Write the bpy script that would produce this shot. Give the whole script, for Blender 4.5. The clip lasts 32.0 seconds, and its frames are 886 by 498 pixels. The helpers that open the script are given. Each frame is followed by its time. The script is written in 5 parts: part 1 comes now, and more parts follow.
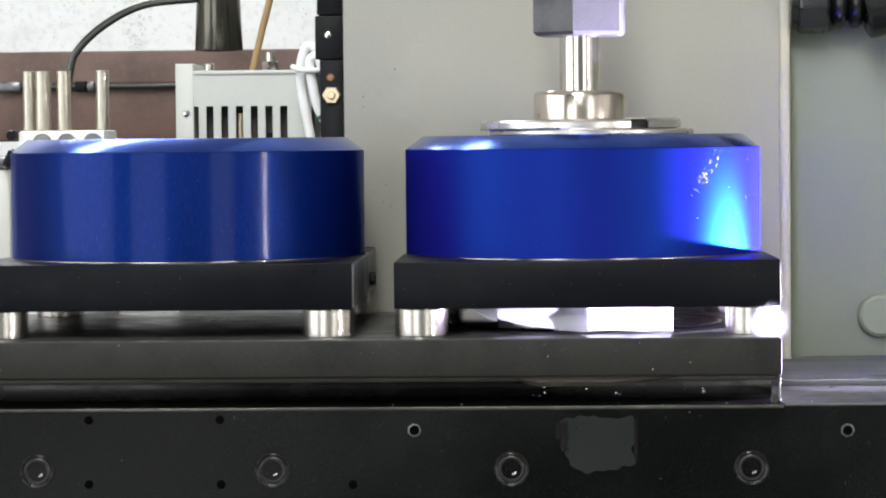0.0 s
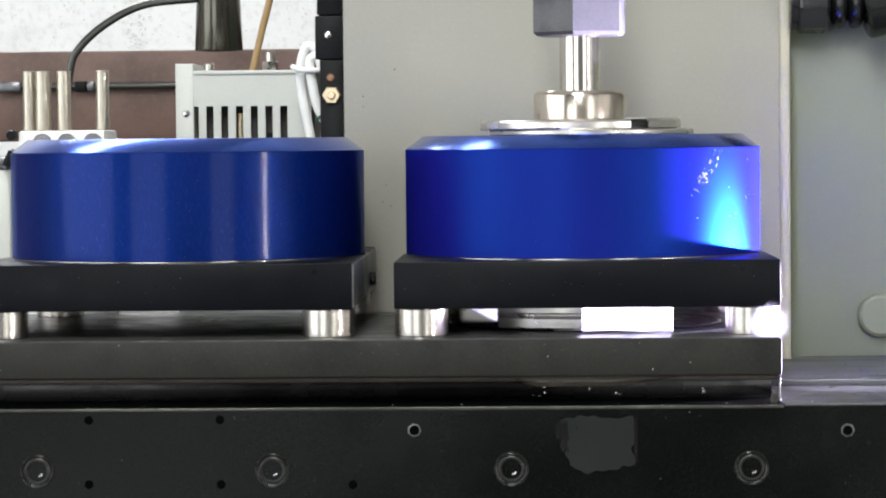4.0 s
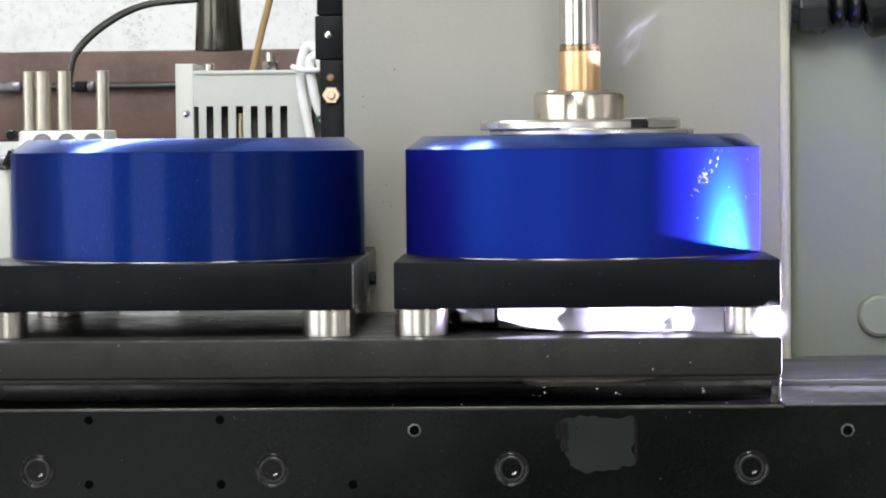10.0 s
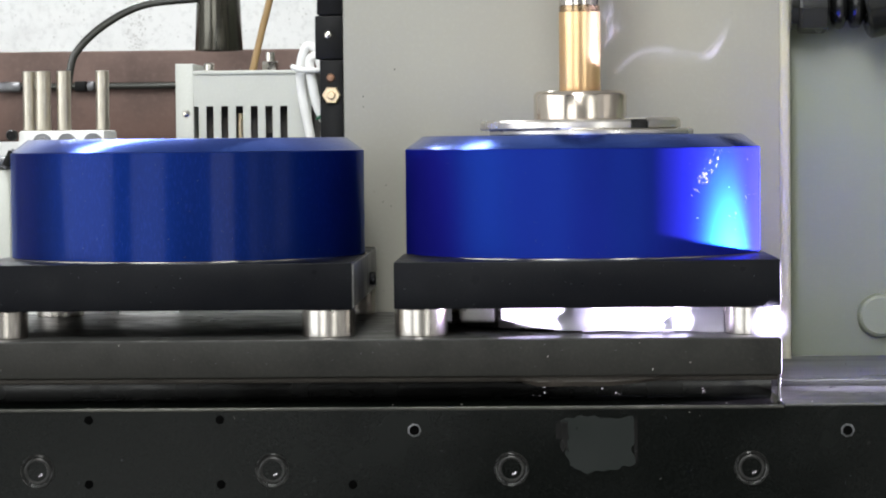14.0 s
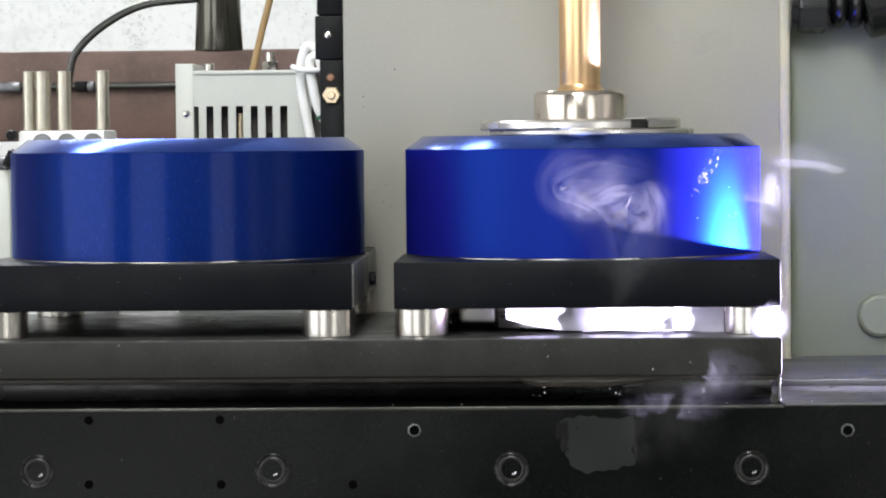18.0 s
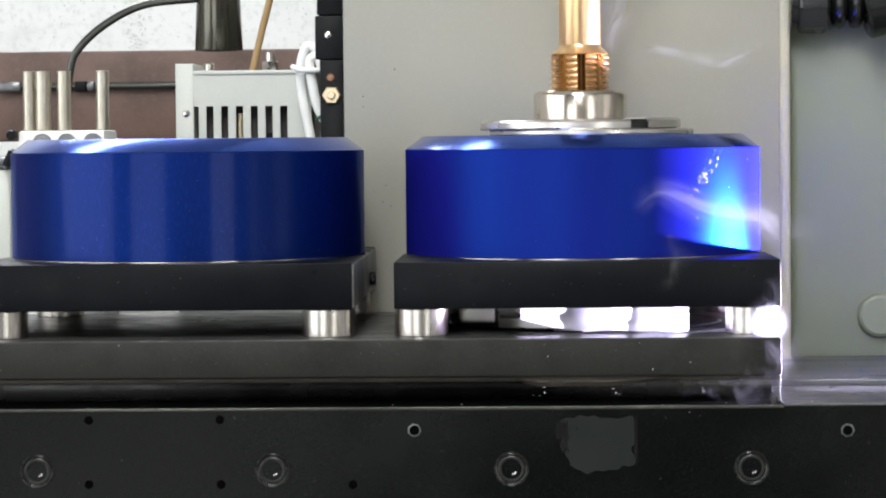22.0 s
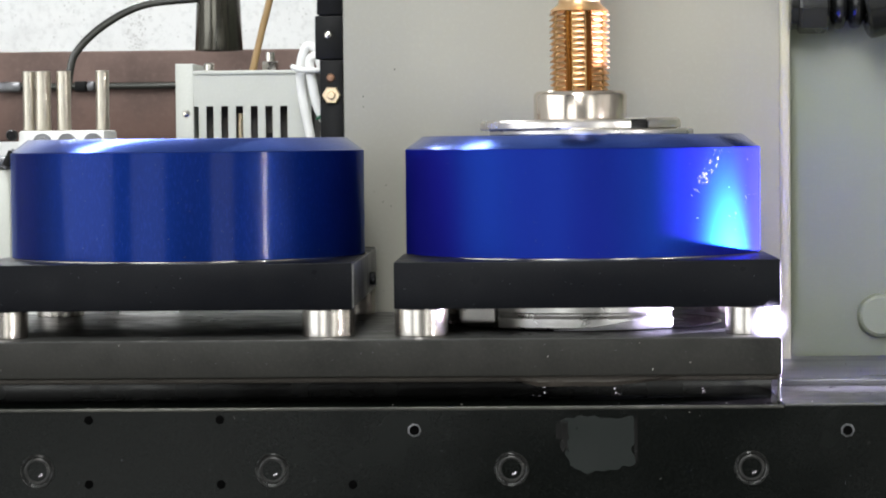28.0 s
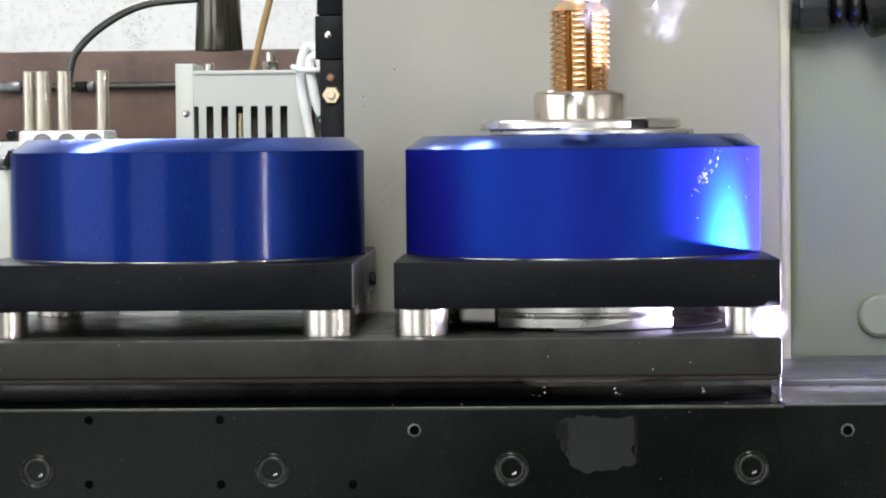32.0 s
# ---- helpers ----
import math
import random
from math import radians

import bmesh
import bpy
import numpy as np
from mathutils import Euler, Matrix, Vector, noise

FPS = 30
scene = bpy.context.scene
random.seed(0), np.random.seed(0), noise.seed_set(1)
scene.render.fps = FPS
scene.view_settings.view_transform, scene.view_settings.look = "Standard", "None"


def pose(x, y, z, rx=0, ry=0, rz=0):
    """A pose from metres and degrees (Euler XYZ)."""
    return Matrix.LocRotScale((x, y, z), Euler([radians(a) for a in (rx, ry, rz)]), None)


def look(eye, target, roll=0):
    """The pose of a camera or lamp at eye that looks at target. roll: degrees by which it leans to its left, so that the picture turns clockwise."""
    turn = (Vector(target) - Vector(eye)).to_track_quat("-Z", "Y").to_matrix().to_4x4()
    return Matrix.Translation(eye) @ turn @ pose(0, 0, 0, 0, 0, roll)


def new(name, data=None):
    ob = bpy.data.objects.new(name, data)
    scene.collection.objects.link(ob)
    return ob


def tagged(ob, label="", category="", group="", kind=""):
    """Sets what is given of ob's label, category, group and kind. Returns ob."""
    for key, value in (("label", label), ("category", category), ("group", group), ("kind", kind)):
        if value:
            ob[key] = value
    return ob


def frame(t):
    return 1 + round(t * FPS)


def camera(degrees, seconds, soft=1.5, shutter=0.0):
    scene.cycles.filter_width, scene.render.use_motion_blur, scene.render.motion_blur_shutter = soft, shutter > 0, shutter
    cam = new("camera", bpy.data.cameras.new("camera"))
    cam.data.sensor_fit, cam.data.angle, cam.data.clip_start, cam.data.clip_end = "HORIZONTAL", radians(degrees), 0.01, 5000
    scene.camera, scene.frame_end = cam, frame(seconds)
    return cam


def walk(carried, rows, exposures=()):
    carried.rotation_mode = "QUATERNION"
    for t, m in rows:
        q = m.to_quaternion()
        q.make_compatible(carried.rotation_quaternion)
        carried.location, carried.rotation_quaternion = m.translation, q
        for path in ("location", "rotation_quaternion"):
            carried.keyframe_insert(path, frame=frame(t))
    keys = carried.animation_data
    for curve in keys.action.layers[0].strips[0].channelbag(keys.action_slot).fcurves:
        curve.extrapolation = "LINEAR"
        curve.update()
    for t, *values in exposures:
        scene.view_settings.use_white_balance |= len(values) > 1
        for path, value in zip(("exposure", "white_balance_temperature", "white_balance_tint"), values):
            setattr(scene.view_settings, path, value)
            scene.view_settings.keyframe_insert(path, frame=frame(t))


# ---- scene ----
# ---------------------------------------------------------------- camera
cam = camera(19.35, 32.0, soft=2.0)
EYE = (0.0, -1.196, 0.0843)
STAND = look(EYE, (-0.0423, 0.0, 0.0334), -0.556)
walk(cam, [(0.0, STAND), (32.0, STAND)], exposures=[(0.0, 0.0), (32.0, 0.0)])

# ---------------------------------------------------------------- light
world = bpy.data.worlds.new("workshop_world")
scene.world = world
world.use_nodes = True
world.node_tree.nodes["Background"].inputs[0].default_value = (0.75, 0.85, 1.0, 1)
world.node_tree.nodes["Background"].inputs[1].default_value = 0.11


def area(name, eye, target, sx, sy, power, colour):
    d = bpy.data.lights.new(name, "AREA")
    d.shape, d.size, d.size_y, d.energy, d.color = "RECTANGLE", sx, sy, power, colour
    ob = new(name, d)
    ob.matrix_world = look(eye, target)
    return ob


# two tubes behind follow the chamfer highlights, side lamps the rings' reflections; overhead and front lamps are unseen
# fill
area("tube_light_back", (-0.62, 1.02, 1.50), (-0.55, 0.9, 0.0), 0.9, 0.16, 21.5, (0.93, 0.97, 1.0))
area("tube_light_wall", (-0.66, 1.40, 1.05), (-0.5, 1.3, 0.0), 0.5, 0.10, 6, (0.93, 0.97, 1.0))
area("left_side_light", (-1.95, -0.80, 0.45), (0, -0.4, 0.15), 2.2, 1.5, 26, (0.93, 0.97, 1.0))
area("right_side_light", (1.90, -1.05, 0.45), (0, -0.4, 0.15), 1.6, 1.4, 4, (0.98, 0.98, 0.95))
# overhead and front lamps are added only to brighten panel and bed
area("overhead_fill_light", (-0.16, -1.50, 1.33), (-0.12, -0.6, 0.0), 0.46, 1.5, 46, (0.96, 0.98, 0.97))
area("front_left_fill_light", (-1.05, -2.62, 0.05), (-0.95, 0.0, 0.1), 1.1, 1.6, 13, (0.96, 0.99, 0.97))
area("front_right_fill_light", (1.30, -2.62, 0.30), (1.00, 0.0, 0.1), 0.8, 1.9, 12, (0.96, 0.99, 0.95))

# inspection torch that shines on the tooling from the right
TORCH = (0.280, 0.012, -0.006)
d = bpy.data.lights.new("torch_light", "SPOT")
d.energy, d.color, d.shadow_soft_size = 84.0, (0.72, 0.66, 1.0), 0.005
d.spot_size, d.spot_blend = radians(53), 0.40
new("torch_light", d).matrix_world = look(TORCH, (0.060, -0.066, 0.054))

# ---------------------------------------------------------------- materials


class Mat:
    """A node material with a Principled surface and a few shorthands."""

    def __init__(self, name, base, rough=0.5, metal=0.0, spec=0.5, **extra):
        self.m = bpy.data.materials.new(name)
        self.m.use_nodes = True
        self.t = self.m.node_tree
        self.b = self.t.nodes["Principled BSDF"]
        self.b.inputs["Base Color"].default_value = (*base, 1)
        self.b.inputs["Roughness"].default_value = rough
        self.b.inputs["Metallic"].default_value = metal
        self.b.inputs["Specular IOR Level"].default_value = spec
        for k, v in extra.items():
            self.b.inputs[k.replace("_", " ")].default_value = v
        self.base = base

    def node(self, kind, **kw):
        n = self.t.nodes.new(kind)
        for k, v in kw.items():
            n.inputs[k.replace("_", " ")].default_value = v
        return n

    def link(self, a, b):
        self.t.links.new(a, b)

    def noise(self, scale, stretch=(1, 1, 1), detail=4.0, rough=0.55):
        c = self.node("ShaderNodeTexCoord")
        g = self.node("ShaderNodeMapping")
        g.inputs["Scale"].default_value = stretch
        n = self.node("ShaderNodeTexNoise", Scale=scale, Detail=detail, Roughness=rough)
        self.link(c.outputs["Object"], g.inputs[0])
        self.link(g.outputs[0], n.inputs["Vector"])
        return n.outputs["Fac"]

    def spread(self, fac, lo, hi, a=0.0, b=1.0):
        r = self.node("ShaderNodeMapRange")
        for i, v in enumerate((lo, hi, a, b)):
            r.inputs[i + 1].default_value = v
        self.link(fac, r.inputs[0])
        return r.outputs[0]

    def mix(self, fac, other):
        """Mixes another colour over what the base colour is so far."""
        x = self.t.nodes.new("ShaderNodeMix")
        x.data_type = "RGBA"
        old = self.b.inputs["Base Color"]
        if old.is_linked:
            self.link(old.links[0].from_socket, x.inputs[6])
        else:
            x.inputs[6].default_value = old.default_value
        x.inputs[7].default_value = (*other, 1)
        self.link(fac, x.inputs[0])
        self.link(x.outputs[2], old)
        return self

    def rough(self, fac):
        self.link(fac, self.b.inputs["Roughness"])
        return self

    def bump(self, fac, strength, distance):
        n = self.node("ShaderNodeBump", Strength=strength, Distance=distance)
        self.link(fac, n.inputs["Height"])
        if self.b.inputs["Normal"].is_linked:
            self.link(self.b.inputs["Normal"].links[0].from_socket, n.inputs["Normal"])
        self.link(n.outputs[0], self.b.inputs["Normal"])
        return self


def worn(name, base, rough, metal, dark, light, grain=900.0, blot=40.0, relief=0.15, spec=0.5, rspan=0.12, stretch=(1, 1, 1)):
    """A surface with blotches at one scale and grain at another."""
    m = Mat(name, base, rough, metal, spec)
    big, fine = m.noise(blot, stretch), m.noise(grain, stretch, 6.0)
    m.mix(m.spread(big, 0.45, 0.75, 0.0, 0.8), dark)
    m.mix(m.spread(fine, 0.5, 0.8, 0.0, 0.6), light)
    m.rough(m.spread(big, 0.3, 0.7, max(0.03, rough - rspan), rough + rspan))
    m.bump(fine, relief, 0.0004)
    return m.m


M_BLUE = worn("blue_anodised", (0.0034, 0.0178, 0.135), 0.39, 0.82, (0.0042, 0.0150, 0.118), (0.012, 0.034, 0.24), 1100, 34, 0.04, spec=0.2, rspan=0.06, stretch=(1, 1, 0.3))
M_BLACKPLATE = worn("black_oxide_steel", (0.0037, 0.0041, 0.0058), 0.36, 0.0, (0.003, 0.0033, 0.0048), (0.011, 0.0115, 0.0138), 1500, 60, 0.1, spec=0.10)
M_PLATESIDE = worn("milled_dark_steel", (0.26, 0.26, 0.25), 0.45, 0.5, (0.10, 0.10, 0.095), (0.36, 0.36, 0.35), 600, 120, 0.1, stretch=(1, 1, 0.2))
M_TABLE = worn("phosphated_table", (0.0190, 0.0186, 0.0166), 0.6, 0.0, (0.0105, 0.0103, 0.0095), (0.030, 0.029, 0.025), 700, 45, 0.4, spec=0.2)
M_TABLETOP = worn("oily_table_top", (0.040, 0.040, 0.038), 0.36, 0.0, (0.022, 0.022, 0.022), (0.07, 0.07, 0.065), 500, 70, 0.06, spec=0.6, rspan=0.10)
M_BED = worn("black_bed_enamel", (0.0014, 0.0019, 0.0016), 0.24, 0.0, (0.0030, 0.0038, 0.0034), (0.0070, 0.0082, 0.0072), 1600, 22, 0.06, spec=0.105, rspan=0.05)
M_WORNEDGE = worn("bare_worn_edge", (0.055, 0.054, 0.046), 0.42, 0.3, (0.012, 0.013, 0.012), (0.13, 0.125, 0.11), 420, 46, 0.3, rspan=0.08, stretch=(0.35, 1, 1))
# black for oil runs, and for shade painted into gaps and slots
M_RECESS = worn("black_oil_and_recess_shade", (0.006, 0.006, 0.006), 0.22, 0.2, (0.004, 0.004, 0.004), (0.015, 0.014, 0.012), 600, 40, 0.08)
M_RAIL = worn("ground_rail", (0.085, 0.085, 0.095), 0.36, 0.2, (0.05, 0.05, 0.056), (0.12, 0.12, 0.13), 700, 30, 0.08, stretch=(0.2, 1, 1))
M_STEEL = worn("polished_steel", (0.72, 0.68, 0.63), 0.14, 1.0, (0.54, 0.50, 0.46), (0.68, 0.65, 0.62), 1200, 60, 0.04, rspan=0.04, stretch=(1, 1, 0.3))
M_LEG = worn("spacer_steel", (0.60, 0.56, 0.52), 0.24, 1.0, (0.54, 0.50, 0.46), (0.66, 0.63, 0.60), 1200, 60, 0.04, rspan=0.04, stretch=(1, 1, 0.3))
M_WET = worn("oil_wet_steel", (0.60, 0.59, 0.58), 0.34, 1.0, (0.52, 0.50, 0.49), (0.68, 0.67, 0.66), 500, 70, 0.15, rspan=0.14, stretch=(1, 1, 3))
M_BLUE_TORCHLIT = worn("torchlit_blue_anodised", (0.022, 0.0230, 0.46), 0.8, 0.0, (0.015, 0.0165, 0.33), (0.027, 0.027, 0.50), 1400, 30, 0.03, spec=0.0, rspan=0.05, stretch=(1, 1, 0.3))
# blue-violet base and blue-green gloss paint the overexposed torch light on this ring
_t = M_BLUE_TORCHLIT.node_tree
_d, _x = _t.nodes.new("ShaderNodeBsdfGlossy"), _t.nodes.new("ShaderNodeMixShader")
_d.distribution = "BECKMANN"
_d.inputs["Color"].default_value, _d.inputs["Roughness"].default_value, _x.inputs[0].default_value = (0.0016, 0.0212, 0.112, 1), 0.405, 0.70
_t.links.new(_t.nodes["Principled BSDF"].outputs[0], _x.inputs[1])
_t.links.new(_d.outputs[0], _x.inputs[2])
_t.links.new(_x.outputs[0], _t.nodes["Material Output"].inputs[0])
for _m in (M_BLUE,):
    _m.node_tree.nodes["Principled BSDF"].inputs["Coat Weight"].default_value = 0.16
    _m.node_tree.nodes["Principled BSDF"].inputs["Coat Roughness"].default_value = 0.10
M_BLUE.node_tree.nodes["Principled BSDF"].inputs["Specular Tint"].default_value = (0.22, 0.40, 1.0, 1)
M_CHAMFER = worn("blue_chamfer", (0.045, 0.100, 0.44), 0.17, 0.95, (0.016, 0.05, 0.30), (0.03, 0.08, 0.42), 1400, 30, 0.03, rspan=0.04)
M_PIN = worn("dull_pin_steel", (0.50, 0.46, 0.39), 0.30, 1.0, (0.46, 0.42, 0.33), (0.70, 0.67, 0.58), 1200, 90, 0.08, rspan=0.08, stretch=(1, 1, 0.2))
# warm tint paints the brownish reflections on the collar
M_COLLAR = worn("turned_steel_warm_reflection", (0.70, 0.62, 0.54), 0.20, 1.0, (0.60, 0.52, 0.45), (0.80, 0.75, 0.68), 1200, 60, 0.05, rspan=0.05, stretch=(1, 1, 0.3))
M_GROUND = worn("ground_steel", (0.74, 0.70, 0.65), 0.30, 1.0, (0.62, 0.58, 0.53), (0.80, 0.77, 0.74), 1400, 70, 0.06, rspan=0.06)
M_DARKSTEEL = worn("dark_oily_steel", (0.17, 0.17, 0.18), 0.33, 0.85, (0.13, 0.13, 0.14), (0.22, 0.22, 0.23), 1400, 60, 0.04)
M_HEXHEAD = worn("dark_grey_oxide_head", (0.085, 0.083, 0.090), 0.48, 0.3, (0.055, 0.055, 0.060), (0.12, 0.12, 0.125), 900, 90, 0.08)
M_GOLD = worn("titanium_nitride", (0.94, 0.63, 0.34), 0.31, 1.0, (0.90, 0.56, 0.28), (0.97, 0.71, 0.43), 1200, 60, 0.04, rspan=0.04)
M_TOOTH = worn("coated_tooth", (0.78, 0.54, 0.32), 0.30, 1.0, (0.50, 0.30, 0.15), (0.88, 0.66, 0.44), 1500, 120, 0.1)
M_FLUTE = worn("dark_coated_flute", (0.42, 0.26, 0.11), 0.26, 1.0, (0.20, 0.12, 0.06), (0.52, 0.34, 0.16), 900, 160, 0.08, stretch=(1, 1, 0.2))
M_TINT = worn("heat_tinted_steel", (0.38, 0.27, 0.16), 0.25, 1.0, (0.30, 0.2, 0.12), (0.5, 0.4, 0.28), 1400, 200, 0.06)
M_PANEL = worn("grey_painted_panel", (0.324, 0.313, 0.268), 0.42, 0.0, (0.294, 0.284, 0.245), (0.354, 0.342, 0.296), 500, 9, 0.05)
# lighter cream paints the light on the panel's rounded edge
M_EDGE = worn("lit_cream_panel_edge", (0.47, 0.44, 0.34), 0.4, 0.0, (0.38, 0.37, 0.32), (0.5, 0.49, 0.43), 500, 60, 0.05)
M_COLUMN = worn("green_grey_enamel", (0.172, 0.190, 0.142), 0.45, 0.0, (0.160, 0.176, 0.132), (0.186, 0.204, 0.156), 500, 10, 0.05)
M_WALL = worn("stained_whitewash", (0.74, 0.74, 0.73), 0.8, 0.0, (0.60, 0.60, 0.585), (0.50, 0.50, 0.49), 170, 16, 0.4)
M_HEAD = worn("black_screw_head", (0.020, 0.020, 0.019), 0.35, 0.4, (0.012, 0.012, 0.012), (0.05, 0.05, 0.045), 1500, 200, 0.15)
M_RUST = worn("brown_primed_beam", (0.145, 0.085, 0.068), 0.6, 0.0, (0.055, 0.038, 0.034), (0.17, 0.11, 0.09), 300, 22, 0.2)
M_CASE = worn("grey_case", (0.52, 0.53, 0.49), 0.45, 0.1, (0.47, 0.48, 0.44), (0.58, 0.59, 0.55), 900, 30, 0.08)
M_INSIDE = worn("dark_case_inside", (0.05, 0.045, 0.04), 0.6, 0.0, (0.02, 0.02, 0.02), (0.12, 0.08, 0.05), 200, 60, 0.1)
M_CONDUIT = worn("black_conduit_plastic", (0.0085, 0.0090, 0.0085), 0.22, 0.0, (0.005, 0.005, 0.005), (0.016, 0.016, 0.016), 900, 60, 0.05, spec=0.55)
M_BLACK = worn("black_rubber", (0.010, 0.010, 0.0105), 0.45, 0.0, (0.006, 0.006, 0.006), (0.018, 0.018, 0.018), 900, 60, 0.1, spec=0.1)
M_GLOSSBLACK = worn("black_gloss_plastic", (0.050, 0.050, 0.044), 0.20, 0.25, (0.03, 0.03, 0.027), (0.08, 0.08, 0.07), 900, 60, 0.04, spec=0.9)
M_WHITE = worn("white_cable", (0.80, 0.80, 0.78), 0.4, 0.0, (0.7, 0.7, 0.68), (0.85, 0.85, 0.84), 400, 60, 0.05)
M_GREEN = worn("green_wire", (0.02, 0.16, 0.08), 0.4, 0.0, (0.01, 0.1, 0.05), (0.04, 0.22, 0.12), 400, 60, 0.05)
M_BRASS = worn("brass", (0.86, 0.70, 0.48), 0.40, 1.0, (0.72, 0.54, 0.34), (0.92, 0.80, 0.60), 900, 120, 0.08)
M_COPPER = worn("dull_copper", (0.24, 0.13, 0.08), 0.45, 0.6, (0.15, 0.08, 0.05), (0.34, 0.2, 0.12), 900, 120, 0.08)
M_BROWN = worn("varnished_cane", (0.30, 0.19, 0.08), 0.45, 0.0, (0.2, 0.12, 0.05), (0.4, 0.27, 0.13), 500, 120, 0.1, stretch=(1, 1, 0.1))
M_ROOM = worn("workshop_wall_paint", (0.58, 0.575, 0.56), 0.8, 0.0, (0.52, 0.51, 0.50), (0.62, 0.62, 0.61), 60, 5, 0.1)
M_DARKROOM = worn("darkened_unseen_wall", (0.24, 0.235, 0.23), 0.8, 0.0, (0.18, 0.18, 0.175), (0.28, 0.275, 0.27), 60, 5, 0.1)
M_FLOOR = worn("workshop_concrete", (0.20, 0.19, 0.18), 0.7, 0.0, (0.13, 0.125, 0.12), (0.26, 0.25, 0.24), 80, 6, 0.2)
# pure black that paints the shade inside holes and sockets
M_HOLESHADE = Mat("hole_shade_black", (0.002, 0.002, 0.002), 0.8, 0.0, 0.0).m
M_OIL = worn("oil_film_painted_reflection", (0.0105, 0.0130, 0.0122), 0.36, 0.0, (0.0066, 0.0086, 0.0082), (0.013, 0.0155, 0.0145), 300, 60, 0.03, spec=0.25)
M_HANGDROP = Mat("hanging_oil_gloss", (0.5, 0.46, 0.5), 0.05, 0.9).m
M_FLECK = Mat("grey_fleck", (0.56, 0.555, 0.54), 0.8, 0.0, 0.2).m
M_DUST = Mat("grey_dust", (0.10, 0.105, 0.12), 0.8, 0.0, 0.2).m
M_DROP = Mat("oil_drop_gloss", (0.85, 0.84, 0.86), 0.15, 0.3).m
M_CHIP = worn("bright_chip", (0.75, 0.73, 0.70), 0.2, 1.0, (0.6, 0.58, 0.55), (0.8, 0.8, 0.78), 900, 300, 0.1)


# oil that scatters the light which falls through it
M_CURTAIN = bpy.data.materials.new("milky_oil_sheet")
M_CURTAIN.use_nodes = True
_t = M_CURTAIN.node_tree
_b = _t.nodes["Principled BSDF"]
_b.inputs["Base Color"].default_value, _b.inputs["Roughness"].default_value = (0.92, 0.92, 0.95, 1), 0.15
_tr = _t.nodes.new("ShaderNodeBsdfTranslucent")
_tr.inputs[0].default_value = (0.95, 0.95, 0.97, 1)
_mx = _t.nodes.new("ShaderNodeMixShader")
_mx.inputs[0].default_value = 0.7
_c, _g, _n, _r = (_t.nodes.new(k) for k in ("ShaderNodeTexCoord", "ShaderNodeMapping", "ShaderNodeTexNoise", "ShaderNodeMapRange"))
_g.inputs["Scale"].default_value, _n.inputs["Scale"].default_value, _n.inputs["Distortion"].default_value = (0.30, 1, 2.6), 62.0, 0.7
for _i, _v in enumerate((0.34, 0.52, 0.55, 0.80)):
    _r.inputs[_i + 1].default_value = _v
_t.links.new(_c.outputs["Object"], _g.inputs[0])
_t.links.new(_g.outputs[0], _n.inputs["Vector"])
_t.links.new(_n.outputs["Fac"], _r.inputs[0])
_t.links.new(_r.outputs[0], _mx.inputs[0])
_t.links.new(_b.outputs[0], _mx.inputs[1])
_t.links.new(_tr.outputs[0], _mx.inputs[2])
_t.links.new(_mx.outputs[0], _t.nodes["Material Output"].inputs[0])


M_MILK = worn("grey_oil_milk", (0.55, 0.55, 0.62), 0.22, 0.0, (0.24, 0.24, 0.29), (0.70, 0.70, 0.78), 120, 60, 0.3, spec=0.6, stretch=(0.35, 1, 1.6))
_t = M_MILK.node_tree
_tr, _mx = _t.nodes.new("ShaderNodeBsdfTranslucent"), _t.nodes.new("ShaderNodeMixShader")
_tr.inputs[0].default_value, _mx.inputs[0].default_value = (0.8, 0.8, 0.9, 1), 0.30
_t.links.new(_t.nodes["Principled BSDF"].outputs[0], _mx.inputs[1])
_t.links.new(_tr.outputs[0], _mx.inputs[2])
_t.links.new(_mx.outputs[0], _t.nodes["Material Output"].inputs[0])
M_LIP = worn("brown_wiper_lip", (0.044, 0.037, 0.030), 0.5, 0.2, (0.03, 0.024, 0.02), (0.09, 0.075, 0.06), 800, 90, 0.15)

# glare on the corner spacer, painted as a white tone that thins outwards
_s = Mat("painted_leg_glare", (0.92, 0.92, 0.95), 1.0, 0.0, 0.0)
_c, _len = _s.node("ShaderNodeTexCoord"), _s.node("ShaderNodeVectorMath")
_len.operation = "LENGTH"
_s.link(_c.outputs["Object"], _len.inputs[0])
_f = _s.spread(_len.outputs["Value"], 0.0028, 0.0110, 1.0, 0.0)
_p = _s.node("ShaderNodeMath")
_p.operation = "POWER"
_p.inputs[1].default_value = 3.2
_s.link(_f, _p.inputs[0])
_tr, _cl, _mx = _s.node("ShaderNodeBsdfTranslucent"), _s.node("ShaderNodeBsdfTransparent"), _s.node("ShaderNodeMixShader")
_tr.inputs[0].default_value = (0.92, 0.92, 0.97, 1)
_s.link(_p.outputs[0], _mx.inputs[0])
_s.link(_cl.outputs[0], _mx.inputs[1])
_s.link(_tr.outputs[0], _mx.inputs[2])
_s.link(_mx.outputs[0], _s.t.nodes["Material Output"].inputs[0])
M_LEGGLARE = _s.m


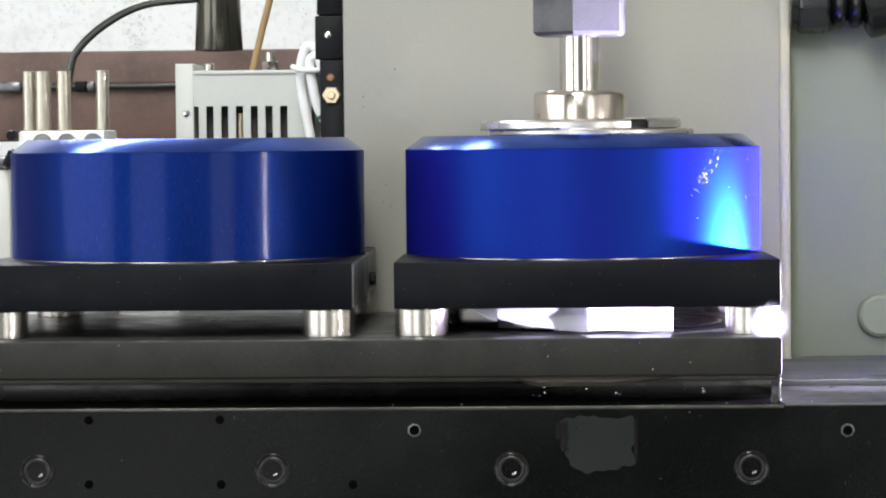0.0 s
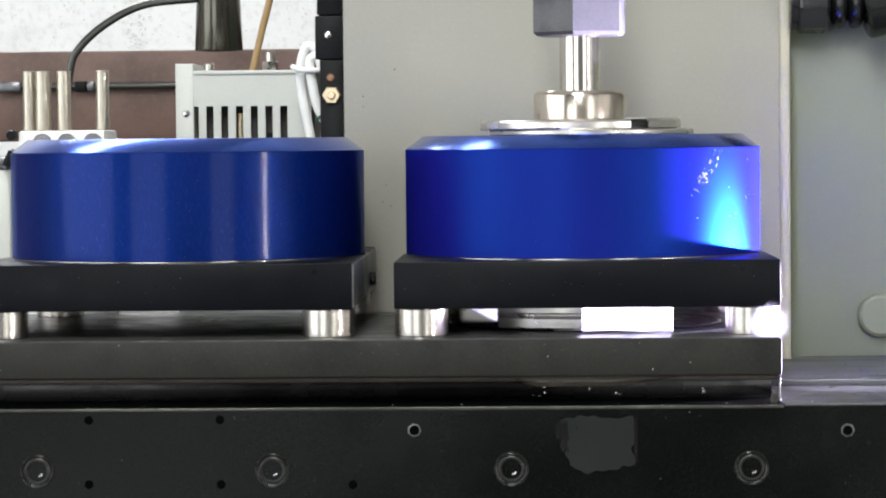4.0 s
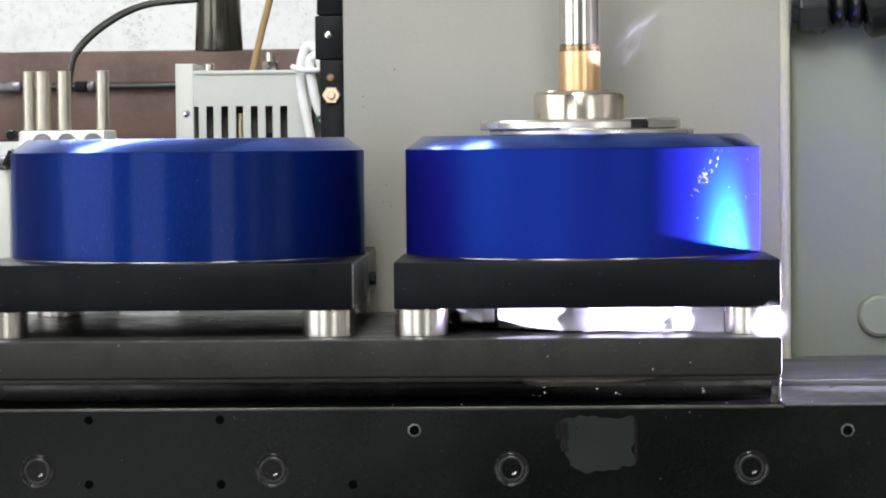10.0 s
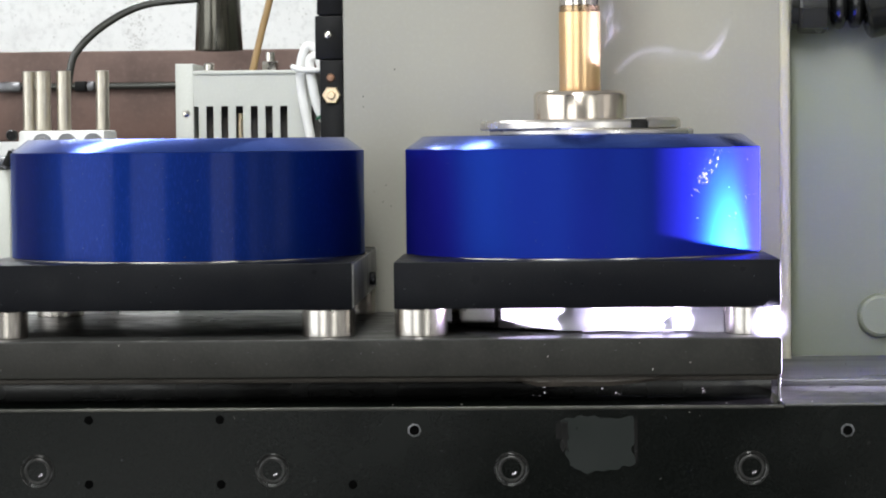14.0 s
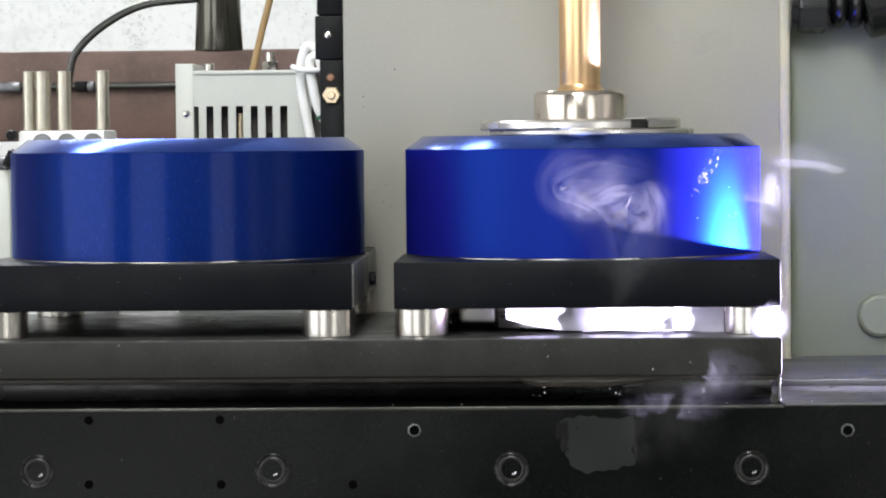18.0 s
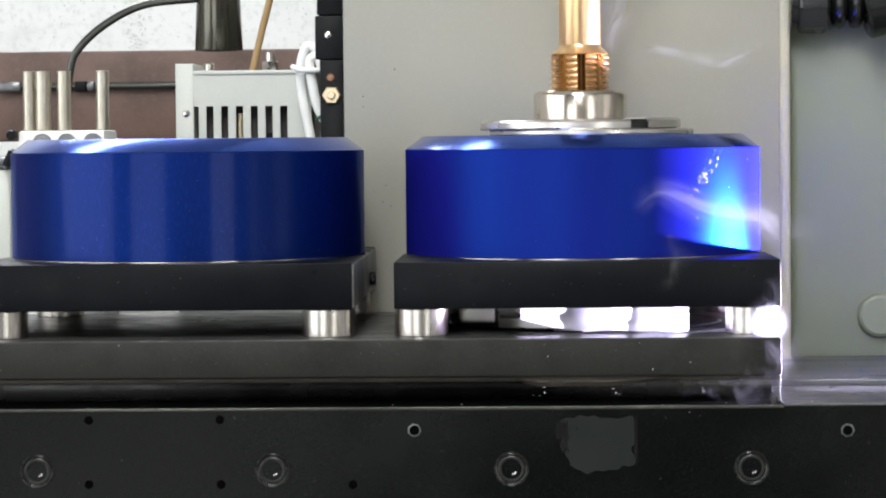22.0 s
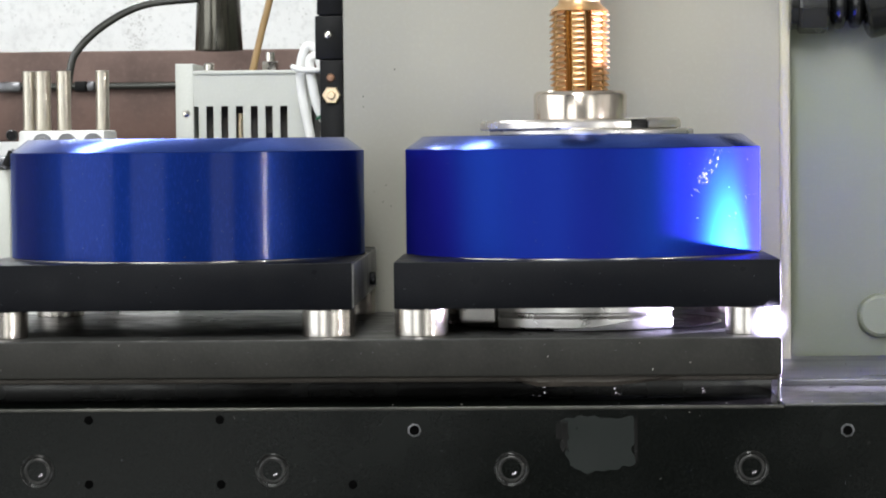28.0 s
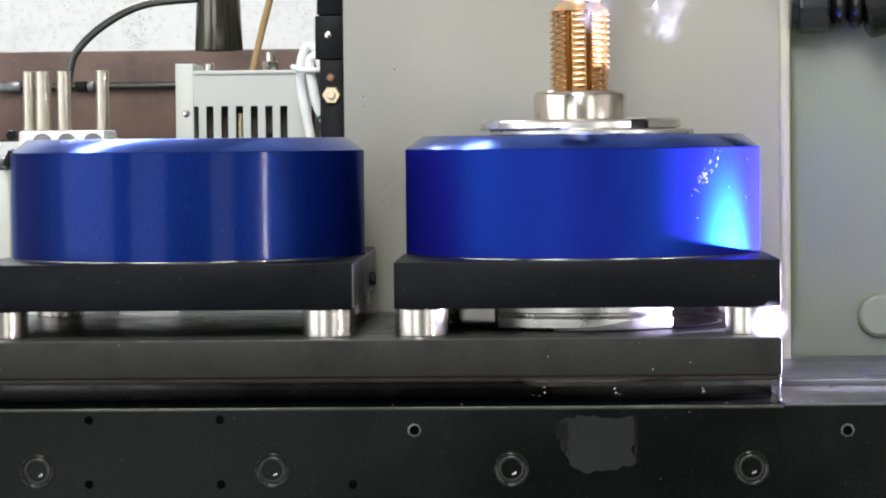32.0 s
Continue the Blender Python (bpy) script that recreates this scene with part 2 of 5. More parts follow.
def smoke_material(name, density, lo=0.34, hi=0.72):
    """Thin smoke: streaked along its length, fading to its borders; half of the light passes through."""
    m = Mat(name, (0.88, 0.88, 0.90), 1.0, 0.0, 0.0)
    uv = m.node("ShaderNodeUVMap")
    sep = m.node("ShaderNodeSeparateXYZ")
    m.link(uv.outputs[0], sep.inputs[0])
    g = m.node("ShaderNodeMapping")
    g.inputs["Scale"].default_value = (1.7, 4.6, 1)
    inf = m.node("ShaderNodeObjectInfo")
    m.link(uv.outputs[0], g.inputs[0])
    m.link(inf.outputs["Random"], g.inputs["Location"])
    n = m.node("ShaderNodeTexNoise", Scale=1.6, Detail=5.0, Roughness=0.6, Distortion=0.8)
    m.link(g.outputs[0], n.inputs["Vector"])

    def arch(sock):
        """0 at both ends of 0..1, 1 in the middle"""
        a = m.node("ShaderNodeMath")
        a.operation = "SUBTRACT"
        a.inputs[0].default_value = 1.0
        m.link(sock, a.inputs[1])
        p = m.node("ShaderNodeMath")
        p.operation = "MULTIPLY"
        m.link(sock, p.inputs[0])
        m.link(a.outputs[0], p.inputs[1])
        return m.spread(p.outputs[0], 0.0, 0.25, 0.0, 1.0)

    fac = m.spread(n.outputs["Fac"], lo, hi, 0.0, density)
    across = m.node("ShaderNodeMath")
    across.operation = "POWER"
    across.inputs[1].default_value = 1.6
    m.link(arch(sep.outputs[1]), across.inputs[0])
    for sock in (arch(sep.outputs[0]), across.outputs[0]):
        p = m.node("ShaderNodeMath")
        p.operation = "MULTIPLY"
        m.link(fac, p.inputs[0])
        m.link(sock, p.inputs[1])
        fac = p.outputs[0]
    dif, tr, clear = m.node("ShaderNodeBsdfDiffuse"), m.node("ShaderNodeBsdfTranslucent"), m.node("ShaderNodeBsdfTransparent")
    dif.inputs[0].default_value = tr.inputs[0].default_value = (0.90, 0.90, 0.90, 1)
    half, mix = m.node("ShaderNodeMixShader"), m.node("ShaderNodeMixShader")
    m.link(dif.outputs[0], half.inputs[1])
    m.link(tr.outputs[0], half.inputs[2])
    m.link(fac, mix.inputs[0])
    m.link(clear.outputs[0], mix.inputs[1])
    m.link(half.outputs[0], mix.inputs[2])
    m.link(mix.outputs[0], m.t.nodes["Material Output"].inputs[0])
    return m.m


M_SMOKE = smoke_material("oil_smoke", 0.15, 0.30, 0.76)
M_DENSE = smoke_material("dense_oil_smoke", 0.17, 0.28, 0.76)
M_HAZE = smoke_material("thin_oil_smoke", 0.085, 0.32, 0.78)
M_PUFF = smoke_material("blown_oil_smoke", 0.48, 0.28, 0.72)
M_FAINT = smoke_material("faint_oil_smoke", 0.022, 0.28, 0.76)
M_VEIL = smoke_material("smoke_veil", 0.06, 0.30, 0.75)
M_THINVEIL = smoke_material("thin_smoke_veil", 0.055, 0.30, 0.75)
# lighter tones paint the glints along the counterbore rims
M_RIM = worn("black_rim_painted_glint", (0.065, 0.065, 0.062), 0.32, 0.8, (0.015, 0.015, 0.015), (0.30, 0.30, 0.28), 1500, 400, 0.1)
M_TUBE = bpy.data.materials.new("lit_tube")
M_TUBE.use_nodes = True
M_TUBE.node_tree.nodes["Principled BSDF"].inputs["Emission Color"].default_value = (1.0, 0.98, 0.95, 1)
M_TUBE.node_tree.nodes["Principled BSDF"].inputs["Emission Strength"].default_value = 90.0

# ---------------------------------------------------------------- building tools


def thing(name, x, y, z, label, category, group="", kind=""):
    ob = new(name)
    ob.location, ob.empty_display_size = (x, y, z), 0.01
    return tagged(ob, label, category, group, kind)


def part(name, bm, material, parent=None, label="", smooth=True, at=None):
    me = bpy.data.meshes.new(name)
    bmesh.ops.recalc_face_normals(bm, faces=bm.faces)
    bm.to_mesh(me)
    bm.free()
    me.materials.append(material)
    if smooth:
        me.polygons.foreach_set("use_smooth", [True] * len(me.polygons))
        me.set_sharp_from_angle(angle=radians(32))
    ob = new(name, me)
    ob.parent = parent
    if at is not None:
        ob.location = at
    return tagged(ob, label)


def box(x0, x1, y0, y1, z0, z1, bevel=0.0006, bm=None, seg=2):
    b = bmesh.new()
    bmesh.ops.create_cube(b, size=1.0)
    for v in b.verts:
        v.co = Vector(((x0, x1)[v.co.x > 0], (y0, y1)[v.co.y > 0], (z0, z1)[v.co.z > 0]))
    if bevel:
        bmesh.ops.bevel(b, geom=b.edges[:], offset=bevel, segments=seg, affect="EDGES", profile=0.5)
    return join(bm, b)


def join(bm, b):
    if bm is None:
        return b
    me = bpy.data.meshes.new("joint")
    b.to_mesh(me)
    b.free()
    bm.from_mesh(me)
    bpy.data.meshes.remove(me)
    return bm


def lathe(profile, seg=96, bm=None, m=None, closed=True):
    """Turns a profile of (radius, height) about the z axis; closed: the profile is a loop, a ring with a bore."""
    b = bmesh.new()
    n, rings = len(profile), []
    for i in range(seg):
        a = 2 * math.pi * i / seg
        rings.append([b.verts.new((r * math.cos(a), r * math.sin(a), z)) for r, z in profile])
    for i in range(seg):
        p, q = rings[i], rings[(i + 1) % seg]
        for k in range(n if closed else n - 1):
            b.faces.new((p[k], q[k], q[(k + 1) % n], p[(k + 1) % n]))
    if not closed:
        b.faces.new([r[0] for r in rings])
        b.faces.new([r[-1] for r in rings])
    if m is not None:
        b.transform(m)
    return join(bm, b)


def rod(r, z0, z1, ch=0.0004, seg=40, m=None, bm=None):
    return lathe([(r - ch, z0), (r, z0 + ch), (r, z1 - ch), (r - ch, z1)], seg, bm, m, closed=False)


def sweep(points, radius, seg=14, bm=None, steps=10, taper=None):
    """A round cord along a smooth line through the points."""
    pts = [Vector(p) for p in points]
    ext = [2 * pts[0] - pts[1]] + pts + [2 * pts[-1] - pts[-2]]
    line = []
    for i in range(1, len(ext) - 2):
        p0, p1, p2, p3 = ext[i - 1:i + 3]
        for k in range(steps):
            t = k / steps
            line.append(0.5 * (2 * p1 + (p2 - p0) * t + (2 * p0 - 5 * p1 + 4 * p2 - p3) * t * t + (3 * p1 - p0 - 3 * p2 + p3) * t ** 3))
    line.append(pts[-1])
    b = bmesh.new()
    rings, up = [], Vector((0, 1, 0.01))
    for i, p in enumerate(line):
        t = (line[min(i + 1, len(line) - 1)] - line[max(i - 1, 0)]).normalized()
        u = t.cross(up).normalized()
        w = t.cross(u).normalized()
        r = radius * (taper(i / (len(line) - 1)) if taper else 1.0)
        rings.append([b.verts.new(p + r * (math.cos(a) * u + math.sin(a) * w)) for a in (2 * math.pi * k / seg for k in range(seg))])
    for p, q in zip(rings, rings[1:]):
        for k in range(seg):
            b.faces.new((p[k], p[(k + 1) % seg], q[(k + 1) % seg], q[k]))
    b.faces.new(rings[0])
    b.faces.new(rings[-1])
    return join(bm, b)


def hexagon(r, z0, z1, ch=0.0, bm=None, m=None, turn=0.0, sides=6, bore=0.0):
    b = bmesh.new()
    prof = [(r - ch, z0), (r, z0 + ch), (r, z1 - ch), (r - ch, z1)] if ch else [(r, z0), (r, z1)]
    rings = [[b.verts.new((q * math.cos(turn + 2 * math.pi * i / sides), q * math.sin(turn + 2 * math.pi * i / sides), z)) for i in range(sides)] for q, z in prof]
    for p, q in zip(rings, rings[1:]):
        for k in range(sides):
            b.faces.new((p[k], p[(k + 1) % sides], q[(k + 1) % sides], q[k]))
    b.faces.new(rings[0])
    b.faces.new(rings[-1])
    if m is not None:
        b.transform(m)
    return join(bm, b)


FRONT = pose(0, 0, 0, 90, 0, 0)  # turns an upright piece so that its top points at the viewer


def to_front(x, y, z):
    return Matrix.Translation((x, y, z)) @ FRONT
# ---------------------------------------------------------------- setting
XR, XL = 0.0220, -0.1596
ROOM_TOP = 1.95
TABLE_Z = -0.0007   # axes of the two stations
floor = part("floor", box(-2.2, 2.2, -2.8, 1.75, -0.95, -0.90, 0), M_FLOOR, smooth=False)
tagged(floor, "grey stained concrete workshop floor", "floor", kind="structure")
ceiling = part("ceiling", box(-2.2, 2.2, -2.8, 1.75, ROOM_TOP, ROOM_TOP + 0.06, 0), M_ROOM, smooth=False)
tagged(ceiling, "plain grey workshop ceiling above the machine", "ceiling", kind="structure")
# unseen walls: pale west, darkened south and east shape the reflected light
for nm, x0, x1, y0, y1, mat, text in (
        ("wall_north", -2.2, 2.2, 1.65, 1.75, M_WALL, "whitewashed wall with grey stains behind the machine"),
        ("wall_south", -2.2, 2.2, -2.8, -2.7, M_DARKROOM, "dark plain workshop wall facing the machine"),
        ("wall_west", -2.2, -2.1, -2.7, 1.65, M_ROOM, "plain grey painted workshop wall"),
        ("wall_east", 2.1, 2.2, -2.7, 1.65, M_DARKROOM, "unseen side wall in the same darkened paint")):
    w = part(nm, box(x0, x1, y0, y1, -0.90, ROOM_TOP, 0), mat, smooth=False)
    tagged(w, text, "wall", kind="structure")


def lamp_frame(name, label, category, x, y, z, turn, w, h, sill):
    """An unseen frame added round an area lamp, with solid wall behind; turn: degrees about z, 0 looks along +y."""
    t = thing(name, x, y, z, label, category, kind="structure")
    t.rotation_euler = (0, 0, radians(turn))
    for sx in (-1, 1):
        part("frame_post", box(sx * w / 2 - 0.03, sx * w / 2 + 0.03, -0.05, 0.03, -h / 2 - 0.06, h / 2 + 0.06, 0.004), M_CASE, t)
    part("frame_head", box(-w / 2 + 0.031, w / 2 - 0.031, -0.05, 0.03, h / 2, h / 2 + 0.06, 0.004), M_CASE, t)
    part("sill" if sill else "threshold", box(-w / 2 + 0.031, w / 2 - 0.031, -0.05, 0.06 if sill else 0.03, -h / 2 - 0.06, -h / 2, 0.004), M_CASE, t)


lamp_frame("lamp_frame_west", "unseen window-like frame added round the left side lamp", "window", -2.04, -0.80, 0.45, -90, 2.3, 1.6, True)
lamp_frame("lamp_frame_south_left", "unseen window-like frame added round the front left fill lamp", "window", -1.05, -2.64, 0.05, 0, 1.2, 1.7, True)
lamp_frame("lamp_frame_south_right", "unseen door-like frame added round the front right fill lamp", "door", 1.30, -2.64, 0.05, 0, 0.9, 1.78, False)
lamp_frame("lamp_frame_east", "unseen door-like frame added round the right side lamp", "door", 2.04, -1.05, 0.25, 90, 1.7, 1.9, False)
# unseen housings added so that three of the lamps have a body
for eye, target, w, d, text in (((-0.62, 1.02, 1.50), (-0.55, 0.9, 0.0), 1.0, 0.22, "unseen grey housing added to the back lamp"), ((-0.66, 1.40, 1.05), (-0.5, 1.3, 0.0), 0.6, 0.16, "short unseen grey housing added to the lamp near the wall"), ((-0.16, -1.50, 1.33), (-0.12, -0.6, 0.0), 0.54, 1.6, "long grey lamp housing tilted above the operator")):
    t = thing("added_lamp_housing", *eye, text, "lamp", "tube lamps")
    m = look(eye, target)
    t.matrix_world = m
    part("housing", box(-w / 2, w / 2, -d / 2, d / 2, 0.015, 0.065, 0.006), M_CASE, t)
    part("hanger", rod(0.006, 0.05, ROOM_TOP - eye[2], 0.001, 12, m.to_3x3().inverted().to_4x4()), M_BLACK, t)

# ---------------------------------------------------------------- machine bed
BED_Y, BED_Z = -0.106, -0.0288
bed = thing("machine_bed", 0.0, 0.0, -0.90, "black enamelled machine bed with a row of socket screws", "machine bed")
part("bed_casting", box(-0.45, 0.45, BED_Y, 0.60, 0.0, 0.90 + BED_Z, 0.0016), M_BED, bed)
part("worn_edge", box(-0.45, 0.1040, BED_Y - 0.00025, BED_Y + 0.0012, 0.90 + BED_Z - 0.0013, 0.90 + BED_Z + 0.0002, 0.0005, seg=3), M_WORNEDGE, bed, "bare worn front edge of the bed")
part("rear_way", box(0.1045, 0.45, -0.027, 0.0975, 0.90 + BED_Z - 0.001, 0.90 + BED_Z + 0.0035, 0.0008), M_RAIL, bed, "grey ground slideway")
part("front_way", box(0.1045, 0.45, BED_Y + 0.001, -0.029, 0.90 + BED_Z - 0.002, 0.90 + BED_Z + 0.0006, 0.0003), M_TABLETOP, bed, "dark oily slideway")


def ring_face(r0, r1, depth):
    """A ring that lies on the front face; its dark tone paints the shaded gap of a counterbore."""
    return lathe([(r0, -depth), (r1, -depth), (r1, 0.0002), (r1 - 0.0003, 0.0004), (r0, 0.0002)], 40)


for x in (-0.3115, -0.2115, -0.1116, -0.0106, 0.0902, 0.1906):
    hole = part("counterbore", ring_face(0.0059, 0.0069, 0.0025), M_RECESS, bed, "dark ring painted as the shaded gap round a screw", at=(x, BED_Y, 0.90 - 0.0551))
    hole.rotation_euler = (radians(90), 0, 0)
    lip = part("counterbore_lip", lathe([(0.0068, -0.0006), (0.0073, -0.0005), (0.0073, 0.0001), (0.0071, 0.0005), (0.0068, 0.0002)], 40), M_RIM, hole, "lip of the counterbore, its glints painted as lighter metal")
    head = lathe([(0.0041, -0.004), (0.0057, -0.004), (0.0058, -0.0006), (0.0056, 0.0003), (0.0051, 0.0006), (0.0044, 0.0005), (0.0041, -0.0002)], 36)
    hd = part("socket_screw", head, M_HEAD, bed, "black socket head cap screw", at=(x, BED_Y, 0.90 - 0.0551))
    hd.rotation_euler = (radians(90), 0, 0)
    part("hex_socket", hexagon(0.0044, -0.004, -0.0034, 0, None, None, 0.35), M_HOLESHADE, hd, "black hexagon painted as the shade in the socket", smooth=False)
    glint = bmesh.new()
    bmesh.ops.create_icosphere(glint, subdivisions=2, radius=1.0, matrix=Matrix.Translation((0.0013, -0.0019, -0.0004)) @ Matrix.Rotation(0.6, 4, "Z") @ Matrix.Diagonal((0.0015, 0.0007, 0.0009, 1)))
    part("oil_bead", glint, M_HANGDROP, hd, "glinting oil in the socket")
# black discs lie on the face in place of shaded holes
for x, z in ((-0.1893, -0.0335), (-0.1336, -0.0335), (-0.1896, -0.0608), (-0.1334, -0.0610), (-0.0776, -0.0613)):
    h = part("dowel_hole_disc", lathe([(0.0001, 0.0003), (0.0017, 0.0003), (0.0019, 0.0001), (0.0019, -0.002), (0.0001, -0.002)], 20), M_HOLESHADE, bed, at=(x, BED_Y, 0.90 + z))
    h.rotation_euler = (radians(90), 0, 0)
for x, z in ((-0.0514, -0.0385), (0.1304, -0.0395)):
    h = part("threaded_insert", lathe([(0.0020, 0.0), (0.0030, 0.0), (0.0029, 0.0006), (0.0024, 0.0007), (0.0020, -0.0004)], 7), M_DARKSTEEL, bed, "bright rim of a threaded hole", at=(x, BED_Y, 0.90 + z))
    h.rotation_euler = (radians(90), 0, 0)
    c = part("thread_hole_disc", lathe([(0.0001, 0.0002), (0.0021, 0.0002), (0.0021, -0.001), (0.0001, -0.001)], 20), M_HOLESHADE, bed, at=(x, BED_Y, 0.90 + z))
    c.rotation_euler = (radians(90), 0, 0)


def blob_sheet(w, h, seedv, y, thick=0.0003, wob=0.08, n=48):
    """A thin sheet with a rounded, uneven outline, lying on the front face."""
    b = bmesh.new()
    loop = []
    for i in range(n):
        a = 2 * math.pi * i / n
        k = 1.0 / max(abs(math.cos(a)), abs(math.sin(a))) ** 0.82
        k *= 1 + wob * noise.noise((3 * math.cos(a) + seedv, 3 * math.sin(a), seedv))
        loop.append((0.5 * w * k * math.cos(a), 0.5 * h * k * math.sin(a)))
    f = b.faces.new([b.verts.new((x, 0, z)) for x, z in loop])
    ext = bmesh.ops.extrude_face_region(b, geom=[f])
    for v in ext["geom"]:
        if isinstance(v, bmesh.types.BMVert):
            v.co.y -= thick
    b.transform(Matrix.Translation((0, y, 0)))
    return b


# oil film whose lighter grey base paints a reflection on the bed
patch = part("oil_patch", blob_sheet(0.029, 0.023, 1.3, 0.0, 0.0003, 0.30, 96), M_OIL, at=(0.0262, BED_Y - 0.0001, -0.0440))
for x, z, w, h, sd in ((0.0118, -0.0410, 0.0030, 0.0120, 3.3), (0.0092, -0.0390, 0.0022, 0.0070, 6.1), (0.0418, -0.0430, 0.0016, 0.0200, 7.7)):
    dp = part("oil_drip", blob_sheet(w, h, sd, 0.0, 0.0004, 0.5), M_RECESS, at=(x, BED_Y - 0.0002, z))
    tagged(dp, "black oil run down the front of the bed", "oil drip", "oil drips on the bed")
tagged(patch, "oil film on the black bed, its reflection painted as lighter grey", "oil film")

# ---------------------------------------------------------------- sliding table
table = thing("sliding_table", 0.0, 0.0, BED_Z, "dark grey phosphated steel sliding table on the bed", "machine table")
T0 = TABLE_Z - BED_Z
part("table_slab", box(-0.45, 0.1038, -0.0990, 0.0815, T0 - 0.0160, T0 - 0.0004, 0.0009), M_TABLE, table)
part("table_top", box(-0.449, 0.1030, -0.0980, 0.0808, T0 - 0.0006, T0, 0.0002), M_TABLETOP, table, "dark oily ground table top")
part("wiper_strip", box(-0.45, 0.1030, -0.0940, 0.0750, T0 - 0.0186, T0 - 0.0163, 0.0006), M_LIP, table, "thin brown-grey wiper strip under the table")
lip = bmesh.new()
rows = []
for i in range(61):
    u = i / 60
    drop_ = 0.0008 + 0.0038 * min(1.0, u / 0.16, (1 - u) / 0.42) ** 0.8 * (1 + 0.10 * noise.noise((u * 6, 1.7, 0)))
    x = -0.0100 + 0.0700 * u
    rows.append([lip.verts.new(p) for p in ((x, -0.0946, T0 - 0.0162), (x, -0.0950, T0 - 0.0162 - 0.6 * drop_), (x, -0.0942, T0 - 0.0162 - drop_), (x, -0.0600, T0 - 0.0162 - drop_), (x, -0.0600, T0 - 0.0162))])
for p, q in zip(rows, rows[1:]):
    for k in range(5):
        lip.faces.new((p[k], q[k], q[(k + 1) % 5], p[(k + 1) % 5]))
lip.faces.new(rows[0])
lip.faces.new(rows[-1])
part("wiper_lip", lip, M_LIP, table, "brown worn lip of the wiper")
# added strip that catches the torch as a bright line below the table
part("lit_line_strip", box(0.1027, 0.1036, -0.0955, -0.0900, 0.0004, T0 - 0.0165, 0.0003), M_PLATESIDE, table, "narrow bare steel strip added for the torchlit line at the table end")
# black base paints the shade in the gap below the table
part("saddle", box(-0.45, 0.1030, -0.0600, 0.0700, 0.0, T0 - 0.0199, 0.0004), M_RECESS, table, "saddle in the gap below the table, its shade painted black")

# ---------------------------------------------------------------- back panel and columns
panel = thing("back_panel", 0.0158, 0.0825, BED_Z, "light grey painted sheet panel behind the blue rings", "panel")
part("panel_sheet", box(-0.1092, 0.1050, 0.0, 0.008, 0.0, 0.55, 0.0012), M_PANEL, panel)
part("panel_edge", box(0.1046, 0.1097, -0.0014, 0.0078, 0.0, 0.55, 0.0018, seg=4), M_EDGE, panel, "rounded edge of the panel, its lit tone painted as cream")
column = thing("machine_column", 0.36, 0.0985, BED_Z, "green-grey enamelled machine column beside the panel", "machine column")
part("column_body", box(-0.2400, 0.30, 0.0, 0.25, 0.0, 0.1765, 0.003), M_COLUMN, column)
pl = part("column_plug", lathe([(0.0001, 0.0046), (0.0088, 0.0046), (0.0102, 0.0036), (0.0109, 0.0010), (0.0110, -0.001), (0.0001, -0.001)], 48), M_COLUMN, column, "round raised plug on the column", at=(0.1706 - 0.36, 0.0, -0.0055 - BED_Z))
pl.rotation_euler = (radians(90), 0, 0)

# ---------------------------------------------------------------- work stations
PLATE_Z, RING_Z = 0.0114, 0.0316


def station_plate(x, label):
    t = thing("fixture_plate", x, -0.0048, 0.0, label, "fixture plate", "fixture plates on the table")
    h = 0.0825
    part("plate_body", box(-h, h, -h, h, PLATE_Z, RING_Z, 0.0006), M_BLACKPLATE, t)
    part("machined_side", box(h - 0.0002, h + 0.0004, -h + 0.001, h - 0.001, PLATE_Z + 0.0008, RING_Z - 0.0008, 0.0001), M_PLATESIDE, t, "bare milled side of the plate")
    part("side_screw", rod(0.0030, 0.0, 0.0028, 0.0004, 20, pose(h, 0.036, PLATE_Z + 0.0072, 0, 90, 0)), M_BLACK, t, "black screw in the side of the plate")
    for sx in (-1, 1):
        for sy in (-1, 1):
            part("spacer_leg", rod(0.0115, TABLE_Z, PLATE_Z, 0.0004, 56), M_LEG, t, "polished round steel spacer", at=(sx * (h - 0.0112), sy * (h - 0.0120), 0))
    return t


def blue_ring(x, label, skin):
    t = thing("blue_ring", x, 0.0, RING_Z, label, "ring housing", "blue ring housings")
    R, H = 0.0811, 0.0538
    part("ring_body", lathe([(R, 0.0008), (R, H - 0.0062), (R - 0.0002, H - 0.0060), (0.030, H - 0.0060), (0.030, 0.0006), (R - 0.0004, 0.0004)], 192), skin, t)
    part("chamfer", lathe([(R - 0.0003, H - 0.0059), (R - 0.0078, H - 0.0002), (R - 0.0084, H), (0.030, H), (0.030, H - 0.0059)], 192), M_CHAMFER, t, "smoothly turned blue chamfer at the top")
    part("base_shim", lathe([(R + 0.0009, 0.0), (R + 0.0009, 0.0005), (0.031, 0.0005), (0.031, 0.0)], 128), M_STEEL, t, "thin bright shim under the ring")
    return t


station_plate(XR, "black steel fixture plate on bright spacers under the working ring")
station_plate(XL - 0.0012, "black steel fixture plate on bright spacers, standing idle")
blue_ring(XR, "blue anodised aluminium ring housing lit by a torch", M_BLUE_TORCHLIT)
blue_ring(XL, "blue anodised aluminium ring housing, idle on its plate", M_BLUE)

disc = thing("workpiece", XR + 0.0007, 0.0, TABLE_Z, "polished round steel workpiece wet with oil under the plate", "workpiece")
W1 = PLATE_Z - TABLE_Z
part("hub", lathe([(0.0392, 0.0), (0.0398, 0.0008), (0.0398, W1 - 0.0008), (0.0392, W1 - 0.0002), (0.016, W1 - 0.0002), (0.016, 0.0)], 128), M_WET, disc)
